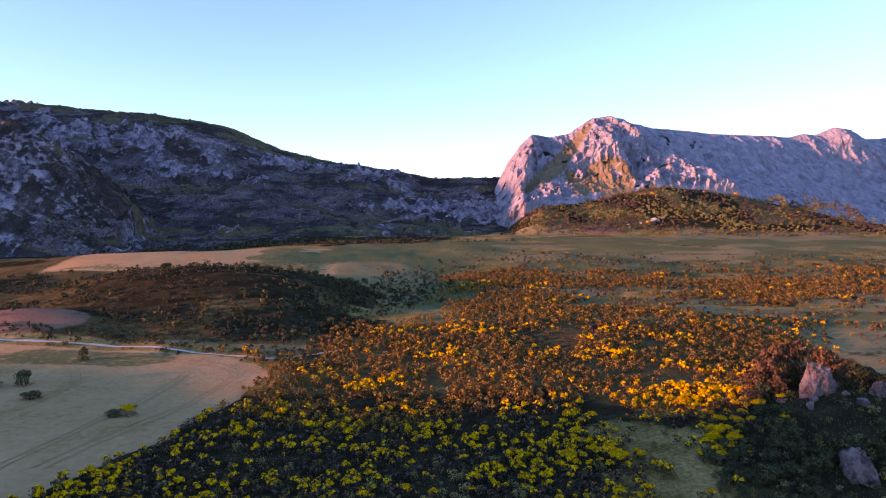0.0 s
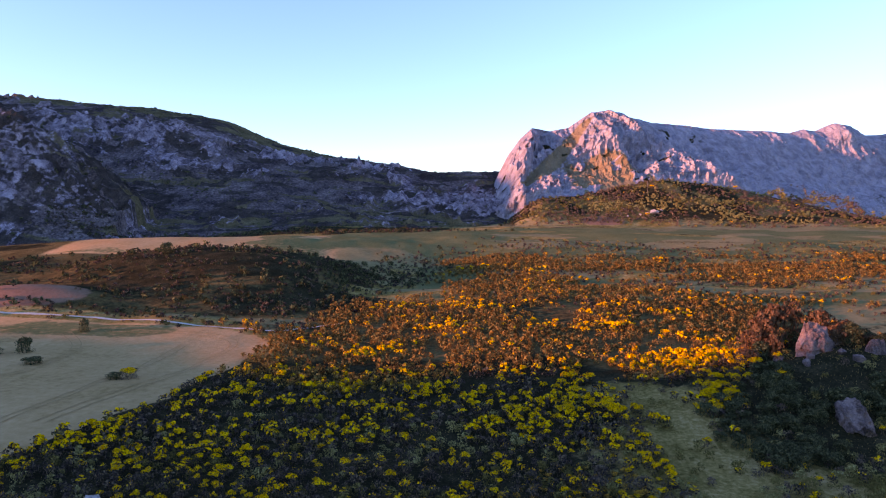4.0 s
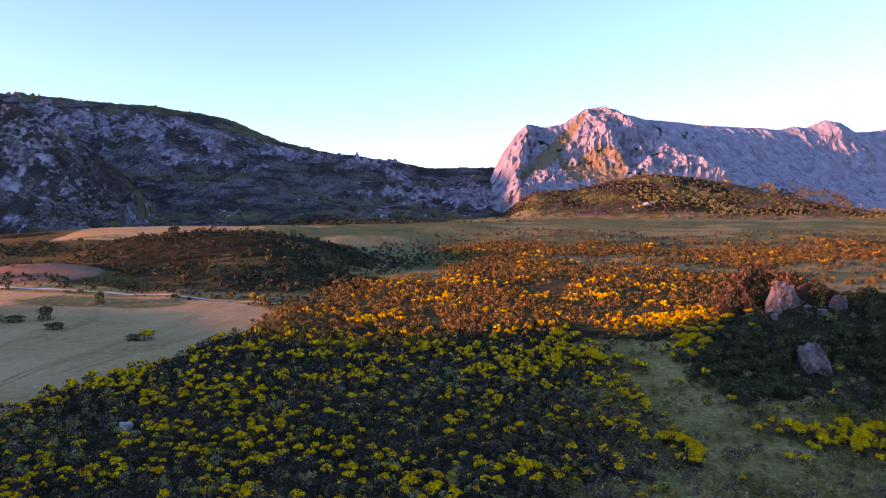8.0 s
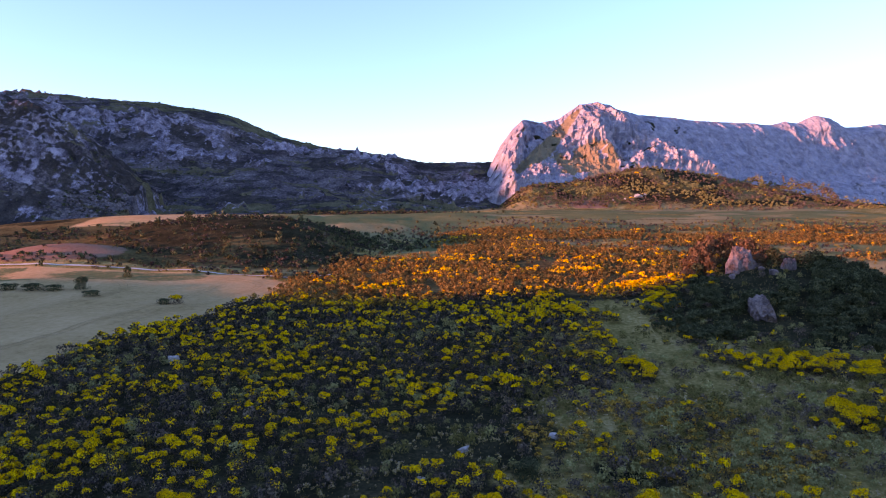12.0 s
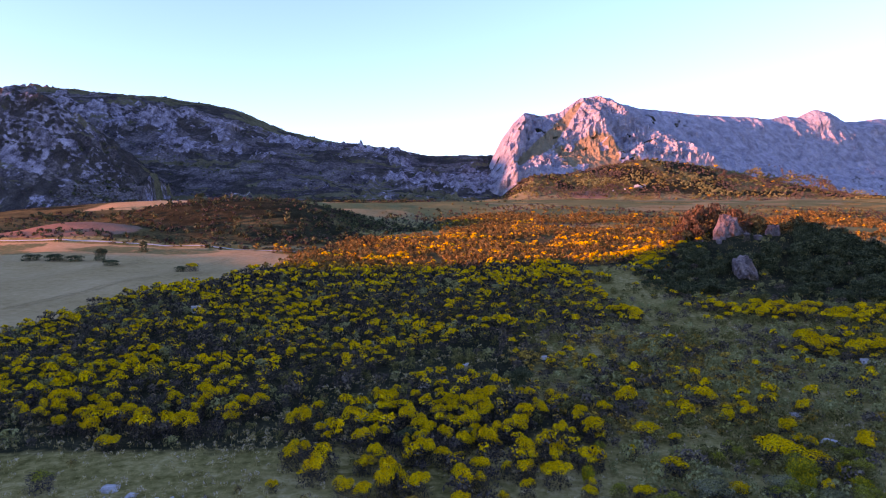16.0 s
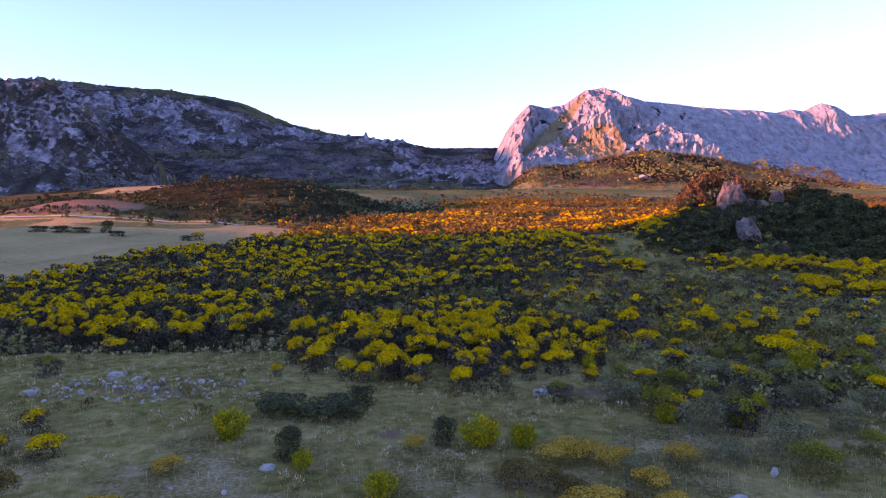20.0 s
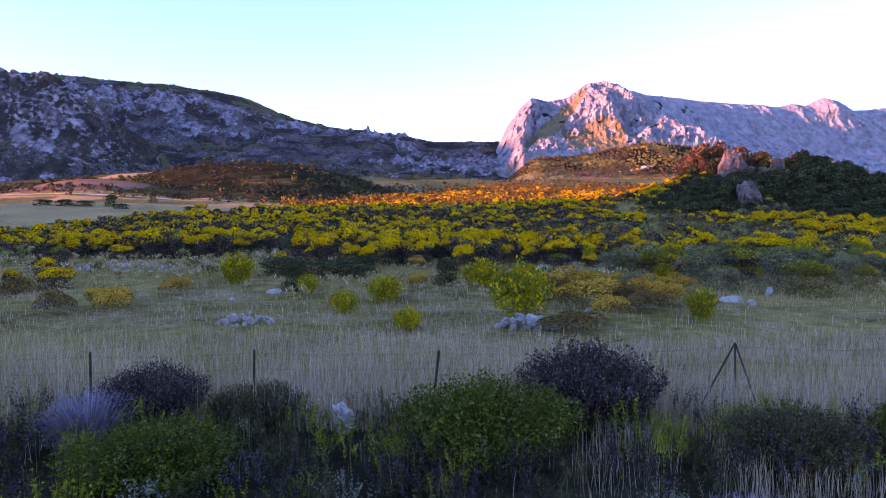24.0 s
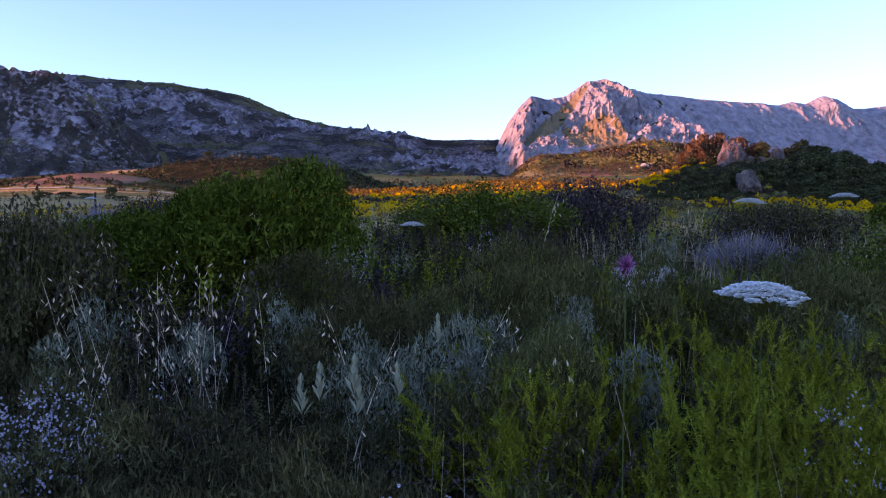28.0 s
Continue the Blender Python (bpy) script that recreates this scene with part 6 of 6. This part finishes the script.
for k in range(24):
    y = 1.15 + 0.6 * r.random()
    x = -(0.42 + 0.28 * r.random()) * y * 1.35
    lilac_plant(k, x, y, 0.42 + 0.10 * r.random())
for k, (x, y, h) in enumerate([(-0.02, 1.05, 0.50), (0.02, 1.0, 0.46), (0.36, 4.9, 0.5), (0.95, 1.5, 0.5)]):
    lilac_plant(60 + k, x, y, h)


def oat_stalk(k, x, y, h):
    """A dry wild oat: a thin bent stalk with hanging spikelets."""
    q = np.random.default_rng(2000 + k)
    lean = np.array([q.normal() * 0.12, q.normal() * 0.12, 0])
    t = np.linspace(0, 1, 7)
    p = np.outer(t, [0, 0, h]) + np.outer(t ** 2, lean)
    tris = []
    s = np.array([0.0012, 0, 0])
    for i in range(6):
        tris += [[p[i] - s, p[i] + s, p[i + 1]]]
    for _ in range(12):
        f = 0.6 + 0.42 * q.random()
        c = np.array([0, 0, h]) * f + lean * f * f + q.normal(size=3) * np.array([0.022, 0.022, 0.008])
        d = np.array([q.normal() * 0.5, q.normal() * 0.5, -1.0])
        d = d / np.linalg.norm(d) * 0.020
        w = np.cross(d, q.normal(size=3))
        w = w / np.linalg.norm(w) * 0.0028
        tris += [[c, c + d * 0.5 + w, c + d], [c, c + d, c + d * 0.5 - w]]
    return np.array(tris).reshape(-1, 3)


oat_meshes = [tri_mesh("wild_oat", oat_stalk(k, 0, 0, 0.7), np.zeros(len(oat_stalk(k, 0, 0, 0.7)) // 3, int), [straw_blade]) for k in range(5)]
for k in range(32):
    y = 1.4 + 2.4 * r.random()
    x = (r.random() * 2 - 1) * (0.2 + 0.7 * y)
    if k % 2:
        x = -0.75 + r.normal() * 0.22
        y = 1.9 + 0.4 * r.random()
    ob = new("wild_oat", oat_meshes[k % 5])
    z = float(ground_z(np.array([x]), np.array([y]))[0])
    s = (room(x, y) + 0.02 + 0.16 * r.random()) / 0.7
    ob.matrix_basis = pose(x, y, z, 0, 0, r.random() * 360) @ Matrix.Diagonal((s, s, s, 1))
    tagged(ob, "dry wild oat stalk with hanging spikelets", "grass stalk", "wild oats")


def sage(x, y, h, seed, stems=3):
    """Woolly white sage: stems with paired upright leaves."""
    q = np.random.default_rng(seed)
    root = tagged(new("woolly_sage"), "woolly white-leaved sage plant", "plant", "woolly sages")
    root.matrix_basis = pose(x, y, float(ground_z(np.array([x]), np.array([y]))[0]))
    for _ in range(stems):
        foot = np.array([q.normal() * 0.02, q.normal() * 0.02, 0])
        tip = foot + np.array([q.normal() * 0.04, q.normal() * 0.04, h * (0.84 + 0.16 * q.random())])
        tris = [[foot + [-0.0012, 0, 0], foot + [0.0012, 0, 0], tip]]
        for k in range(12):
            f = 0.92 + 0.08 * (k / 11)
            c = foot + (tip - foot) * f
            a = k * 2.4 + q.random()
            out = np.array([np.cos(a), np.sin(a), 0])
            g = (f - 0.92) / 0.08
            ln = 0.042 * (1.05 - 0.35 * g)
            e = c + out * ln * (0.5 - 0.38 * g) + np.array([0, 0, ln * (0.7 + 0.4 * g)])
            w = np.array([-out[1], out[0], 0]) * 0.0065
            m = (c + e) / 2 + np.array([0, 0, 0.004])
            tris += [[c, m + w, e], [c, e, m - w]]
        t = np.array(tris).reshape(-1, 3)
        part("stem", tri_mesh("stem", t, np.zeros(len(t) // 3, int), [sage_leaf]), root)


for k, (x, y, h) in enumerate([(-0.25, 1.3, 0.76), (-0.205, 1.33, 0.75), (-0.085, 1.5, 0.72), (-0.02, 1.8, 0.76)]):
    sage(x, y, h, 3000 + k, 2 if k < 2 else 1)
